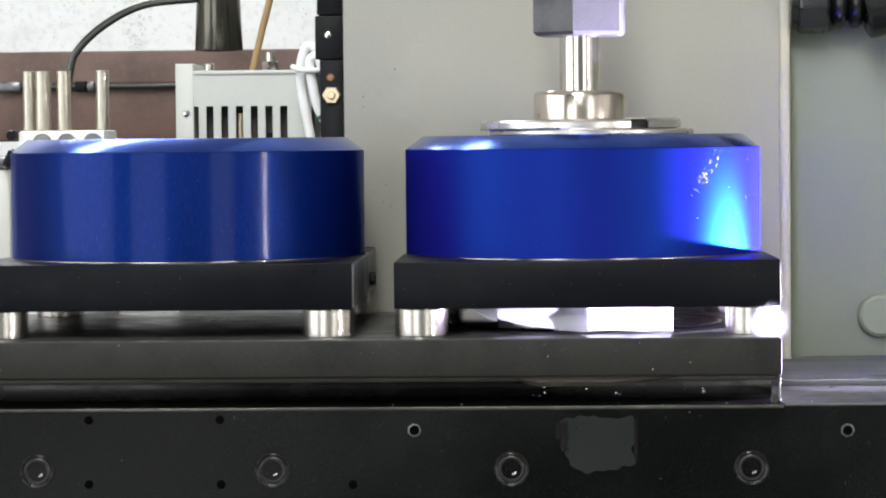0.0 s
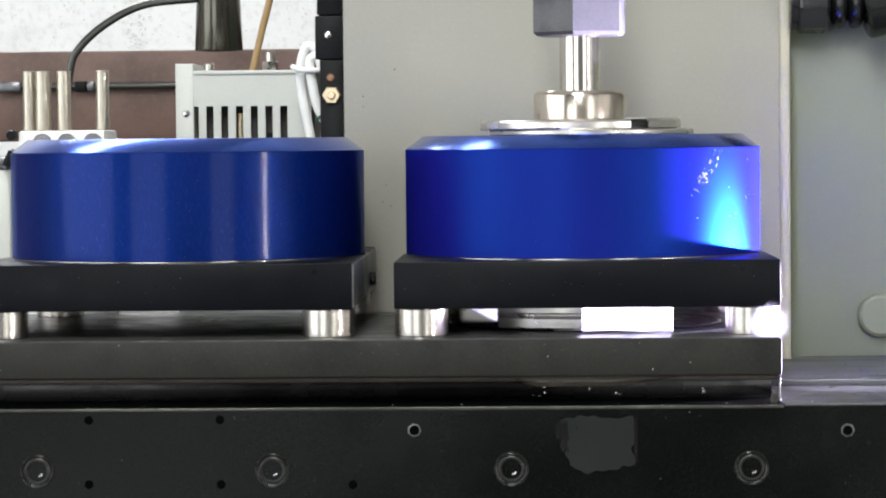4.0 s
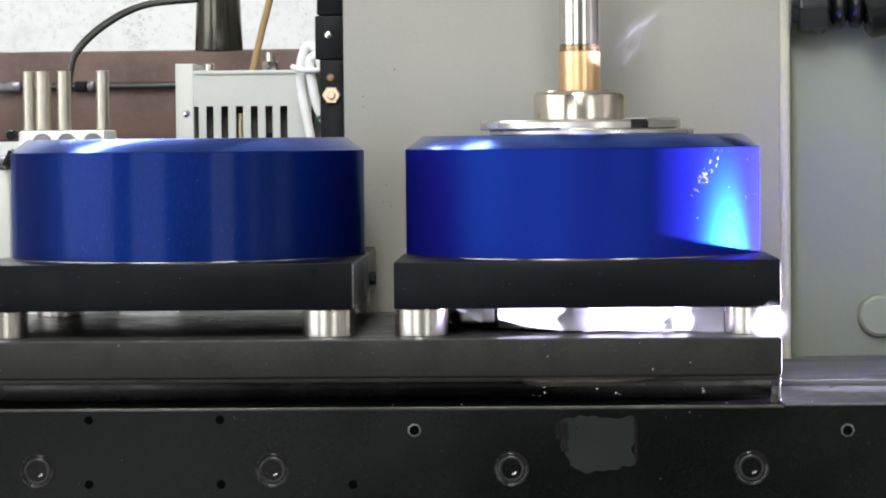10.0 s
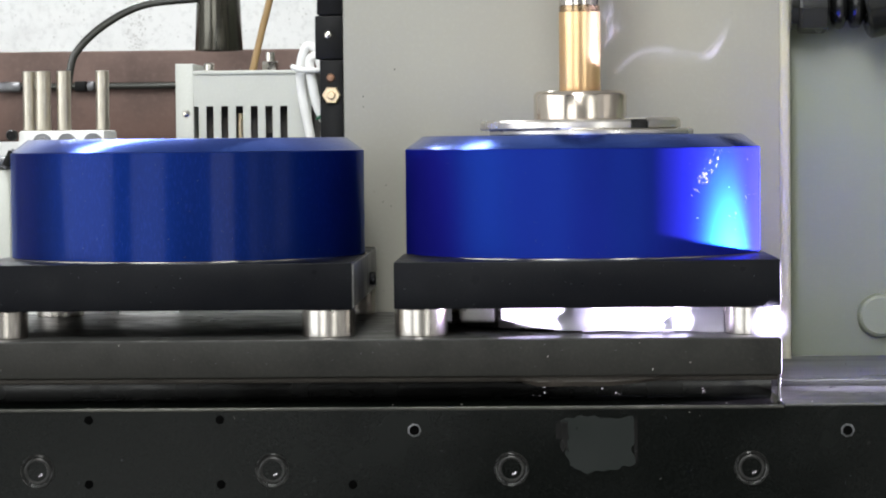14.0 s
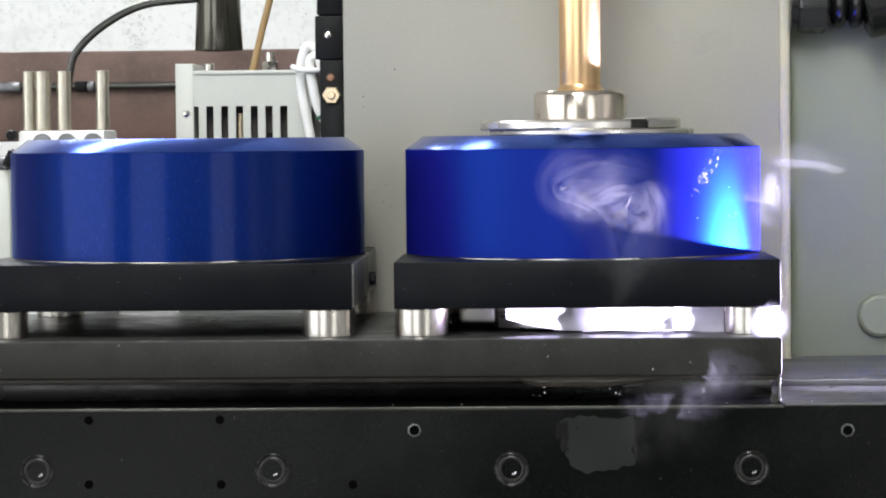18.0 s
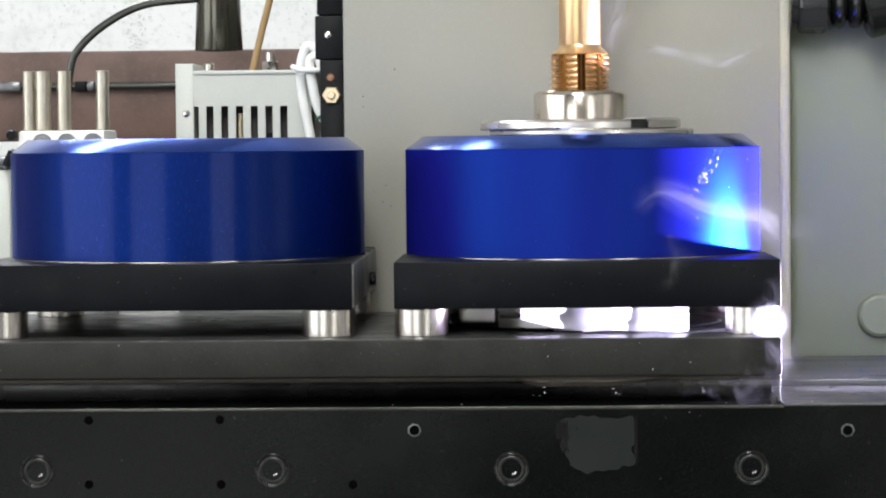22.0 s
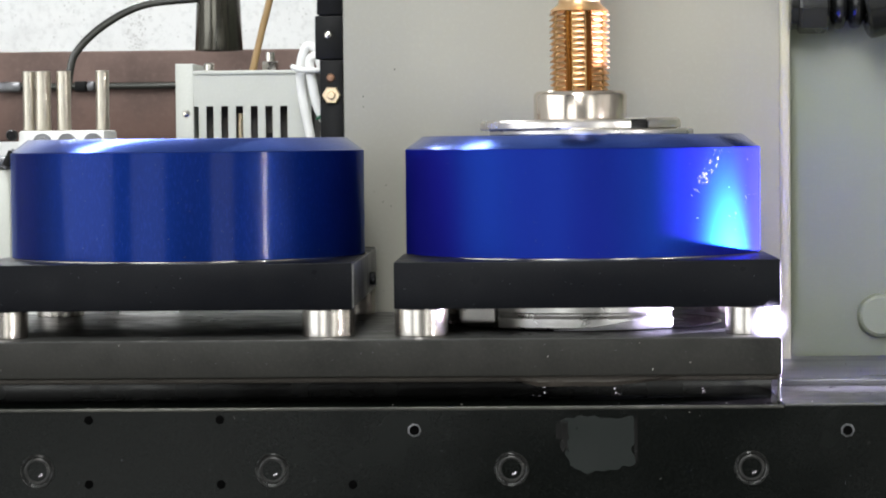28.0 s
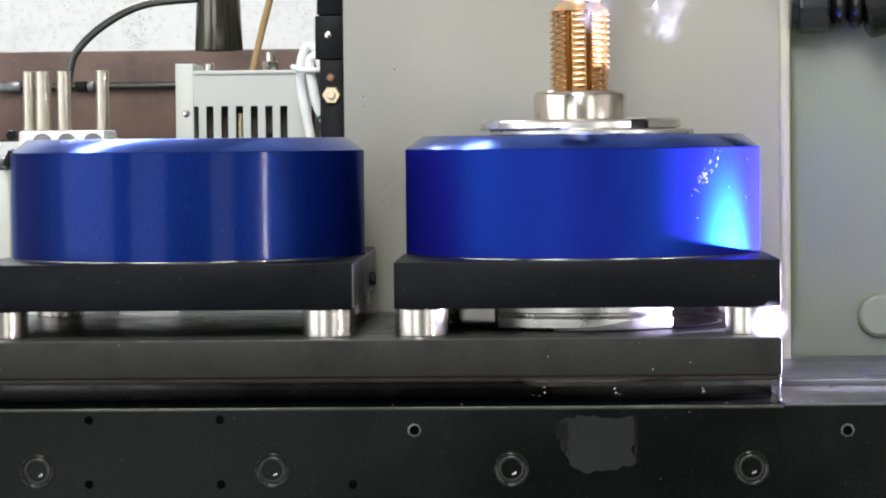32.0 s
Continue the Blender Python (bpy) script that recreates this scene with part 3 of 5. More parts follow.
part("foot_ring", lathe([(0.0620, 0.0), (0.0628, 0.0004), (0.0620, 0.0010), (0.0400, 0.0010), (0.0400, 0.0)], 128), M_RECESS, disc, "thin dark foot of the workpiece")


def grooved_jaw(a0, a1, n=30):
    """A curved block round the hub with a groove along the middle of its rim; angles from the front towards the right."""
    b = bmesh.new()
    prof = [(0.0400, 0.0011), (0.0612, 0.0011), (0.0618, 0.0016), (0.0618, 0.0054), (0.0596, 0.0067), (0.0596, 0.0072), (0.0618, 0.0082), (0.0618, W1 - 0.0007), (0.0610, W1 - 0.0002), (0.0400, W1 - 0.0002)]
    cols = [[b.verts.new((r * math.sin(a), -r * math.cos(a), z)) for r, z in prof] for a in (radians(a0 + (a1 - a0) * i / n) for i in range(n + 1))]
    m = len(prof)
    for p, q in zip(cols, cols[1:]):
        for k in range(m):
            b.faces.new((p[k], q[k], q[(k + 1) % m], p[(k + 1) % m]))
    b.faces.new(cols[0])
    b.faces.new(cols[-1])
    return b


part("side_lug", box(-0.0560, -0.0405, -0.0500, -0.0150, 0.0032, 0.0112, 0.0012, seg=3), M_WET, disc, "smooth bright lug beside the jaw")
part("jaw", grooved_jaw(-39.0, 38.0), M_WET, disc, "bright grooved jaw of the workpiece")


def sheet_mesh(x0, x1, y, bow, seedv, hem=0.0020, n=90):
    """A hanging sheet of oil across the gap, bowed to the front, with a rippled face and an uneven lower hem."""
    b, h, cols = bmesh.new(), PLATE_Z - TABLE_Z - 0.0003, []
    for i in range(n + 1):
        u = i / n
        x, col = x0 + (x1 - x0) * u, []
        for k in range(7):
            f = k / 6
            yy = y - bow * math.sin(math.pi * u) + 0.0016 * noise.noise((x * 24, f * 2.4, seedv)) + 0.0007 * noise.noise((x * 60, f * 5.5, seedv)) + 0.0008 * f
            zz = h * f + (1 - f) * (hem * (0.5 + noise.noise((x * 55, seedv, 0.3))) + 6.0 * max(0.0, 0.014 - x) ** 2)
            col.append(b.verts.new((x, yy, zz)))
        cols.append(col)
    for p, q in zip(cols, cols[1:]):
        for k in range(6):
            b.faces.new((p[k], q[k], q[k + 1], p[k + 1]))
    return b


def wedge_mesh(x0, x1, seedv, n=60):
    """A run of oil on the disc that rises from nothing at x0 towards x1."""
    b, cols = bmesh.new(), []
    for i in range(n + 1):
        u = i / n
        h = 0.0006 + 0.0088 * u ** 1.9 + 0.0007 * noise.noise((u * 16, seedv, 0)) * (1 - u)
        x, cx = x0 + (x1 - x0) * u, XR + 0.0007
        yy = -math.sqrt(max(0.0, 0.0620 ** 2 - (x - cx) ** 2)) - 0.0004
        cols.append([b.verts.new((x, yy - 0.0003 * math.sin(math.pi * k / 3), 0.0003 + h * k / 3)) for k in range(4)])
    for p, q in zip(cols, cols[1:]):
        for k in range(3):
            b.faces.new((p[k], q[k], q[k + 1], p[k + 1]))
    return b


OIL_Y = -0.0745
still = part("oil_run", wedge_mesh(0.0080, 0.0600, 2.1), M_CURTAIN, at=(0, 0, TABLE_Z))
tagged(still, "bright run of oil along the foot of the workpiece", "oil sheet")
curtain = part("oil_curtain", sheet_mesh(0.0202, 0.0594, OIL_Y, 0.0006, 5.4), M_CURTAIN, at=(0, 0, TABLE_Z))
tagged(curtain, "milky sheet of oil running down before the workpiece", "oil sheet")
swell = part("oil_curtain", sheet_mesh(-0.0161, 0.0230, OIL_Y - 0.0022, 0.0006, 7.4), M_CURTAIN, at=(0, 0, TABLE_Z))
tagged(swell, "milky sheet of oil that spreads as the flow swells", "oil sheet")
spill = part("oil_curtain", sheet_mesh(0.0590, 0.0812, OIL_Y + 0.0005, 0.0, 3.6), M_CURTAIN, at=(0, 0, TABLE_Z))
tagged(spill, "milky sheet of oil spilling past the workpiece", "oil sheet")
sheen = part("oil_sheet", sheet_mesh(-0.0165, 0.0225, -0.0785, 0.0, 7.2, 0.0026), M_MILK, at=(0, 0, TABLE_Z))
tagged(sheen, "grey glossy sheet of oil before the workpiece", "oil sheet")
fringe = part("oil_sheet", sheet_mesh(-0.0370, -0.0163, -0.0820, 0.0, 4.2, 0.0026), M_MILK, at=(0, 0, TABLE_Z))
tagged(fringe, "grey sheet of oil beside the spacer", "oil sheet")

# shell that stands in for the glare on the corner spacer
glare_shell = bmesh.new()
bmesh.ops.create_icosphere(glare_shell, subdivisions=4, radius=1.0, matrix=Matrix.Diagonal((0.0112, 0.0034, 0.0112, 1)))
bmesh.ops.delete(glare_shell, geom=[v for v in glare_shell.verts if v.co.y > 0.0005], context="VERTS")
c = part("leg_glare_shell", glare_shell, M_LEGGLARE, at=(0.0996, -0.0886, 0.0044))
tagged(c, "white fading shell painted as the glare on the corner spacer", "oil spray")

# ---------------------------------------------------------------- guide flange and collar
XA = 0.0213   # axis of the pull tool
TOP = RING_Z + 0.0538
flange = thing("guide_flange", XA, 0.0, TOP, "bright ground steel guide flange clamped on the ring", "flange")
part("lower_flange", lathe([(0.0464, 0.0), (0.0467, 0.0004), (0.0467, 0.0018), (0.0461, 0.0024), (0.0150, 0.0024), (0.0150, 0.0)], 128), M_GROUND, flange, at=(0.0050, 0, 0))
part("upper_flange", lathe([(0.0450, 0.0024), (0.0454, 0.0030), (0.0454, 0.0056), (0.0444, 0.0066), (0.0150, 0.0066), (0.0150, 0.0024)], 128), M_GROUND, flange, at=(-0.0006, 0, 0))


def sector(r0, r1, a0, a1, z0, z1, n=8, ch=0.0012):
    """A curved block that lies round the axis; angles from the front towards the right."""
    b = bmesh.new()
    prof = [(r0, z0), (r1, z0), (r1, z1 - ch), (r1 - ch, z1), (r0, z1)]
    cols = [[b.verts.new((r * math.sin(a), -r * math.cos(a), z)) for r, z in prof] for a in (radians(a0 + (a1 - a0) * i / n) for i in range(n + 1))]
    for p, q in zip(cols, cols[1:]):
        for k in range(5):
            b.faces.new((p[k], q[k], q[(k + 1) % 5], p[(k + 1) % 5]))
    b.faces.new(cols[0])
    b.faces.new(cols[-1])
    return b


# no slot is cut: a proud dark block paints its shade
part("slot", sector(0.030, 0.0457, 29, 40, 0.0028, 0.0068), M_RECESS, flange, "proud dark block painted as a shaded slot in the flange")
part("clamp_finger", sector(0.030, 0.0460, 40.3, 86, 0.0032, 0.0074), M_GROUND, flange, "bright clamp finger")
part("clamp_finger", sector(0.030, 0.0458, -84, -52, 0.0030, 0.0064), M_STEEL, flange, "bright clamp finger")
collar = thing("guide_collar", XA, 0.0, TOP + 0.0066, "polished steel guide collar around the tool shank", "collar")
part("collar_ring", lathe([(0.0209, 0.0), (0.0213, 0.0005), (0.0213, 0.0112), (0.0209, 0.0122), (0.0199, 0.0132), (0.0152, 0.0136), (0.0147, 0.0132), (0.0147, 0.0)], 96), M_COLLAR, collar)

# ---------------------------------------------------------------- pull tool
tool = thing("pull_broach", XA, 0.0, 0.0, "gold-coated fluted pulling tool with a hexagon head, rising slowly", "cutting tool")
# heights of the tool at rest, before it rises
HEAD = 0.1306
part("hex_head", hexagon(0.0228, HEAD, HEAD + 0.060, 0.0016, None, None, radians(-90 - 8.5)), M_HEXHEAD, tool, "dark grey hexagon head with chamfered corners", smooth=False)
part("steel_shank", rod(0.0093, HEAD + 0.0006 - 0.0309, HEAD + 0.001, 0.0003, 72), M_STEEL, tool, "polished bare steel shank")
part("tinted_band", rod(0.00935, HEAD + 0.0006 - 0.0338, HEAD + 0.0006 - 0.0309, 0.0002, 72), M_TINT, tool, "brown heat-tinted band between steel and coating")
part("gold_shank", lathe([(0.0092, HEAD + 0.0006 - 0.0862), (0.00945, HEAD + 0.0006 - 0.0855), (0.00945, HEAD + 0.0006 - 0.0338), (0.0092, HEAD + 0.0006 - 0.0336)], 72, closed=False), M_GOLD, tool, "gold coated smooth shank")
part("taper", lathe([(0.0134, HEAD + 0.0006 - 0.0893), (0.0128, HEAD + 0.0006 - 0.0887), (0.0100, HEAD + 0.0006 - 0.0864), (0.00945, HEAD + 0.0006 - 0.0850)], 72, closed=False), M_GOLD, tool, "gold coated cone above the teeth")
TEETH_TOP, TEETH_LEN, PITCH = HEAD + 0.0006 - 0.0890, 0.0442, 0.0027
LANDS = 9


def fluted_core():
    """The body under the teeth: nine lands with round flutes between them."""
    b, n, rings = bmesh.new(), LANDS * 16, []
    for z in (TEETH_TOP - TEETH_LEN, TEETH_TOP - 0.0008, TEETH_TOP):
        ring = []
        for i in range(n):
            a = 2 * math.pi * i / n
            off = abs((LANDS * i / n + 0.5) % 1.0 - 0.5) * 2     # 0 on a land, 1 in a flute
            r = 0.0121 - 0.0034 * min(1.0, max(0.0, (off - 0.58) / 0.24)) ** 0.7
            ring.append(b.verts.new((r * math.cos(a), r * math.sin(a), z)))
        rings.append(ring)
    for p, q in zip(rings, rings[1:]):
        for k in range(n):
            b.faces.new((p[k], p[(k + 1) % n], q[(k + 1) % n], q[k]))
    b.faces.new(rings[0])
    b.faces.new(rings[-1])
    return b


part("core", fluted_core(), M_FLUTE, tool, "fluted core of the tool")


def tooth_mesh():
    """One cutting tooth on a land: steep below, relieved above."""
    b = bmesh.new()
    half, n = radians(11.5), 4
    prof = [(0.0116, 0.0013), (0.0124, 0.0009), (0.0136, -0.0002), (0.0138, -0.0006), (0.0136, -0.0009), (0.0122, -0.0010), (0.0116, -0.0010)]
    rows = []
    for i in range(n + 1):
        a = -half + 2 * half * i / n
        rows.append([b.verts.new((r * math.cos(a), r * math.sin(a), z)) for r, z in prof])
    for p, q in zip(rows, rows[1:]):
        for k in range(len(prof) - 1):
            b.faces.new((p[k], q[k], q[k + 1], p[k + 1]))
    b.faces.new(rows[0])
    b.faces.new(rows[-1])
    bmesh.ops.recalc_face_normals(b, faces=b.faces)
    me = bpy.data.meshes.new("tooth")
    b.to_mesh(me)
    b.free()
    me.materials.append(M_TOOTH)
    return me


TOOTH = tooth_mesh()
for row in range(16):
    for land in range(LANDS):
        o = new("tooth", TOOTH)
        o.parent = tool
        o.location = (0, 0, TEETH_TOP - 0.0014 - row * PITCH)
        o.rotation_euler = (0, 0, radians(360 / LANDS * land + 0.15 * row - 1))

# ---------------------------------------------------------------- behind the left station
beam = thing("steel_beam", -0.30, 0.50, -0.90, "brown primed steel beam across the wall", "beam")
part("web", box(-0.5, 0.5, 0.0, 0.02, 0.985, 1.0438, 0.002), M_RUST, beam)
part("post", box(-0.5, -0.44, 0.0, 0.06, 0.0, 0.985, 0.002), M_RUST, beam, "brown post that carries the beam")
part("rod", sweep([(-0.5, -0.004, 1.0200), (0.0, -0.004, 1.0206), (0.5, -0.004, 1.0212)], 0.0024), M_GLOSSBLACK, beam, "black pipe fixed along the beam")
# added blocks imitate highlights and dark stretches along the pipe
for x0, x1, mat in ((-0.0486, -0.0345, M_DARKSTEEL), (0.0005, 0.0085, M_BLACK), (0.0090, 0.0138, M_DARKSTEEL)):
    part("pipe_tone_block", box(x0, x1, -0.0075, 0.0, 1.0172, 1.0240, 0.0014), mat, beam, "block added on the pipe for its highlight and dark stretches")

case = thing("power_supply", -0.149, 0.16, BED_Z, "grey slotted metal power supply case behind the ring", "power supply")
cz = -BED_Z


def slotted_sheet(xs, zs, thick):
    """A sheet with upright slots: every second strip between xs is open over the middle of zs."""
    b = bmesh.new()
    v = {(i, k): b.verts.new((x, 0, z)) for i, x in enumerate(xs) for k, z in enumerate(zs)}
    fs = [b.faces.new((v[i, k], v[i + 1, k], v[i + 1, k + 1], v[i, k + 1])) for i in range(len(xs) - 1) for k in range(3) if not (k == 1 and i % 2 == 0)]
    ext = bmesh.ops.extrude_face_region(b, geom=fs)
    for e in ext["geom"]:
        if isinstance(e, bmesh.types.BMVert):
            e.co.y -= thick
    return b


cuts = []
for k in range(7):
    cuts += [-0.0298 + 0.00775 * k + (0.0012 if k == 0 else 0), -0.0298 + 0.00775 * k + 0.0038]
front = slotted_sheet(cuts + [0.0330], [0.0, cz + 0.055, cz + 0.1022, cz + 0.1206], 0.0012)
part("slotted_front", front, M_CASE, case, "front sheet with upright vent slots", smooth=False)
part("case_top", box(-0.0275, 0.0345, 0.0013, 0.060, cz + 0.1195, cz + 0.1206, 0.0002), M_CASE, case)
part("bracket", box(-0.0381, -0.0286, -0.0008, 0.060, 0, cz + 0.1246, 0.0006), M_CASE, case, "raised end bracket of the case")
# added bar whose bevel gives the lit line along the case top
part("highlight_lip", box(-0.0284, 0.0336, -0.0022, -0.0013, cz + 0.1188, cz + 0.1208, 0.0004), M_CASE, case, "narrow lip added to catch a highlight along the case top")
part("inner_frame", box(-0.0268, 0.0338, 0.010, 0.058, 0, cz + 0.1190, 0), M_INSIDE, case, "dark works behind the slots", smooth=False)
part("coil", sweep([(-0.0052, 0.0072, cz + 0.052), (-0.0050, 0.0072, cz + 0.090), (-0.0048, 0.0072, cz + 0.0985)], 0.0015), M_BRASS, case, "orange coil behind the slots")
part("capacitor", rod(0.0040, cz + 0.050, cz + 0.0880, 0.0006, 20, pose(0.0105, 0.0055, 0)), M_BLACK, case, "dark part behind the slots")
part("bracket_screw", lathe([(0.0001, 0.0010), (0.0016, 0.0008), (0.0022, 0.0), (0.0001, -0.0004)], 20, None, to_front(-0.0325, -0.0008, cz + 0.0984)), M_STEEL, case, "small screw in the bracket")
part("top_screw", rod(0.0028, cz + 0.1206, cz + 0.1250, 0.0008, 18, pose(-0.0212, 0.006, 0)), M_STEEL, case, "small screw on the case")
stud = rod(0.0024, cz + 0.1206, cz + 0.1306, 0.0003, 18, pose(0.0105, 0.012, 0))
part("terminal_stud", hexagon(0.0042, cz + 0.1207, cz + 0.1258, 0.0004, stud, pose(0.0105, 0.012, 0), 0.3), M_STEEL, case, "threaded stud with a nut on the case")

cane = part("cane_stick", sweep([(-0.1870, 0.20, -0.0288), (-0.1505, 0.20, 0.1231), (-0.1412, 0.20, 0.1595), (-0.121, 0.20, 0.235)], 0.0019), M_BROWN)
tagged(cane, "thin brown cane stick leaning behind the case", "stick")

for pts, text in ((((-0.1150, 0.150, -0.0288), (-0.1160, 0.150, 0.070), (-0.1178, 0.150, 0.0864), (-0.1218, 0.150, 0.1080), (-0.1223, 0.150, 0.1218), (-0.1195, 0.150, 0.1318), (-0.1150, 0.150, 0.1316), (-0.1118, 0.150, 0.1255), (-0.1108, 0.150, 0.119)), "white cable looped over the case end"),
                  (((-0.1060, 0.145, 0.0880), (-0.1106, 0.145, 0.0955), (-0.1141, 0.145, 0.1040), (-0.1171, 0.145, 0.1210), (-0.1165, 0.145, 0.1262), (-0.1130, 0.145, 0.1268), (-0.1110, 0.145, 0.1215)), "white cable bent down to the connector")):
    c = part("cable", sweep([(x + 0.0018, y, z) for x, y, z in pts], 0.0025), M_WHITE)
    tagged(c, text, "cable", "white cables")
wrap = part("cable_tie", sweep([(-0.1245, 0.147, 0.1220), (-0.1195, 0.1418, 0.1204), (-0.1125, 0.1412, 0.1200), (-0.1072, 0.143, 0.1206)], 0.0014), M_WHITE)
tagged(wrap, "white tie around the two cables", "cable tie")
wire = part("wire_twist", lathe([(0.0024, -0.0008), (0.0036, -0.0005), (0.0036, 0.0005), (0.0024, 0.0008)], 20, None, pose(-0.1094, 0.145, 0.0965, 0, -30, 0)), M_GREEN)
tagged(wire, "green wire twisted around a white cable", "wire")
plug = thing("cable_connector", -0.1062, 0.145, -0.0288, "bright metal connector at the cable end", "connector")
part("connector_body", rod(0.0028, 0.0, 0.1215, 0.0006, 20), M_STEEL, plug)
part("connector_nut", hexagon(0.0040, 0.112, 0.118, 0.0004), M_GROUND, plug, smooth=False)

bracket = thing("black_bracket", -0.1012, 0.094, BED_Z, "black upright bracket with bolts beside the panel", "bracket")
for z0, z1, w in ((0.0, 0.1525, 0.0048), (0.1530, 0.1745, 0.0070), (0.1750, 0.30, 0.0060)):
    part("bracket_block", box(-w, 0.0066, 0.0, 0.03, z0, z1, 0.0007), M_BLACK, bracket)
part("steel_bolt", lathe([(0.0001, 0.0012), (0.0016, 0.0009), (0.0023, 0.0), (0.0001, -0.0005)], 20, None, to_front(-0.0004, 0.0, 0.1650)), M_STEEL, bracket, "small bright bolt")
nut = hexagon(0.0047, -0.001, 0.0024, 0.0006, None, to_front(0.0010, 0.0, 0.1350))
part("brass_nut", lathe([(0.0001, 0.0045), (0.0016, 0.0045), (0.0020, 0.0035), (0.0020, 0.0), (0.0001, 0.0)], 20, nut, to_front(0.0010, 0.0, 0.1350)), M_BRASS, bracket, "brass nut on a stud", smooth=False)
part("copper_knob", lathe([(0.0001, 0.0016), (0.0016, 0.0014), (0.0022, 0.0), (0.0001, -0.0005)], 20, None, to_front(0.0006, 0.0, 0.1437)), M_COPPER, bracket, "dull copper stud end")

block = thing("pin_block", -0.2362, 0.115, BED_Z, "white machined block that holds steel pins", "pin block")
part("block_body", box(-0.0251, 0.0188, 0.0, 0.040, 0.0, 0.1190, 0.0014), M_WHITE, block, "pale block body")
# no bores are cut: dark discs on the face paint their shade
for x in (-0.013, -0.0005, 0.0128):
    part("bore_shade_disc", lathe([(0.0001, 0.0003), (0.0046, 0.0003), (0.0050, 0.0), (0.0001, -0.001)], 28, None, to_front(x, 0.0, 0.1126)), M_DARKSTEEL, block, "dark disc painted as the shade of a round bore")
for x, y, r in ((-0.2582, 0.128, 0.0030), (-0.2505, 0.126, 0.0040), (-0.2398, 0.126, 0.0036), (-0.2203, 0.128, 0.0034)):
    p = part("steel_pin", rod(r, 0.0, 0.0305, 0.0004, 32), M_PIN, at=(x, y, BED_Z + 0.1190))
    tagged(p, "bare ground steel dowel pin standing in the block", "pin", "steel pins in the block")

M_NOZZLE = worn("dark_gloss_nozzle", (0.11, 0.105, 0.088), 0.16, 0.85, (0.07, 0.066, 0.055), (0.15, 0.14, 0.12), 900, 60, 0.04, spec=0.6, rspan=0.05)
cup = thing("black_nozzle", -0.1810, 0.30, 0.1360, "black glossy tapered nozzle hanging above the case", "nozzle")
part("nozzle_body", lathe([(0.0105, 0.0), (0.0136, 0.0), (0.0138, 0.0006), (0.0112, 0.062), (0.0095, 0.062), (0.0105, 0.004)], 48), M_NOZZLE, cup)
part("nozzle_stem", rod(0.006, 0.06, 0.45, 0.0004, 24), M_GLOSSBLACK, cup, "stem that holds the nozzle")
hose = part("black_hose", sweep([(-0.190, 0.30, 0.1664), (-0.1958, 0.30, 0.1660), (-0.2244, 0.30, 0.1628), (-0.2460, 0.30, 0.1524), (-0.2618, 0.30, 0.1386), (-0.2675, 0.30, 0.1251), (-0.270, 0.30, 0.09), (-0.272, 0.30, -0.0288)], 0.0023), M_GLOSSBLACK)
tagged(hose, "thin black hose curving down from the nozzle", "hose")

side = thing("side_box", -0.302, 0.14, BED_Z, "pale grey painted box beside the idle ring", "box")
part("box_body", box(-0.03, 0.0310, 0.0, 0.04, 0.0, 0.1000, 0.003), M_CASE, side)
part("box_lid", box(-0.03, 0.0320, -0.002, 0.042, 0.1005, 0.1062, 0.001), M_DARKSTEEL, side, "dark lid strip")
part("box_knob", lathe([(0.0001, 0.004), (0.006, 0.004), (0.0075, 0.002), (0.0075, 0.0), (0.0001, 0.0)], 28, None, to_front(0.0265, 0.0, 0.0420)), M_CASE, side, "round grey knob")

fit1 = part("black_fitting", lathe([(0.0001, 0.006), (0.0022, 0.006), (0.0028, 0.0045), (0.0028, 0.0), (0.0001, 0.0)], 20, None, to_front(-0.2640, 0.1145, 0.0880)), M_BLACK)
tagged(fit1, "small black fitting on the end of the block", "fitting", "black fittings")
fit2 = thing("black_fitting", -0.2705, 0.136, 0.0760, "black hinge knuckle on the pale box", "fitting", "black fittings")
part("knuckle", rod(0.0022, -0.0042, 0.0042, 0.0005, 20, pose(0, 0, 0, 0, 25, 0)), M_BLACK, fit2)
part("knuckle_pin", rod(0.0010, -0.0056, 0.0056, 0.0003, 12, pose(0, 0, 0, 0, 25, 0)), M_DARKSTEEL, fit2)

# ---------------------------------------------------------------- corrugated conduit on the column
gland = thing("cable_gland", 0.1260, 0.083, 0.1486, "black plastic cable gland on the panel edge", "cable gland")
side_m = pose(0, 0, 0, 0, 90, 0)
part("gland_nut", hexagon(0.0150, 0.0032, 0.0175, 0.0012, None, side_m, 0.2, 8), M_CONDUIT, gland, smooth=False)
part("gland_collar", rod(0.0128, -0.0010, 0.0034, 0.0006, 40, side_m), M_CONDUIT, gland)
conduit = thing("corrugated_conduit", 0.1450, 0.083, 0.1490, "black corrugated conduit curving from the gland", "conduit")
for i in range(5):
    x = 0.0040 + 0.0081 * i
    rib = lathe([(0.0078, -0.0040), (0.0092, -0.0036), (0.0126, -0.0022), (0.0133, -0.0008), (0.0133, 0.0010), (0.0124, 0.0024), (0.0092, 0.0038), (0.0078, 0.0041)], 36)
    rib.transform(Matrix.Translation((x, 0, 0.0002 * i)) @ pose(0, 0, 0, 0, 90, 0))
    part("rib", rib, M_CONDUIT, conduit)
sleeve = lathe([(0.0090, 0.0), (0.0150, 0.0), (0.0165, 0.0012), (0.0165, 0.020), (0.0150, 0.022), (0.0090, 0.022)], 40)
sleeve.transform(Matrix.Translation((0.0150, -0.006, -0.0022)) @ pose(0, 0, 0, 0, 78, 0))
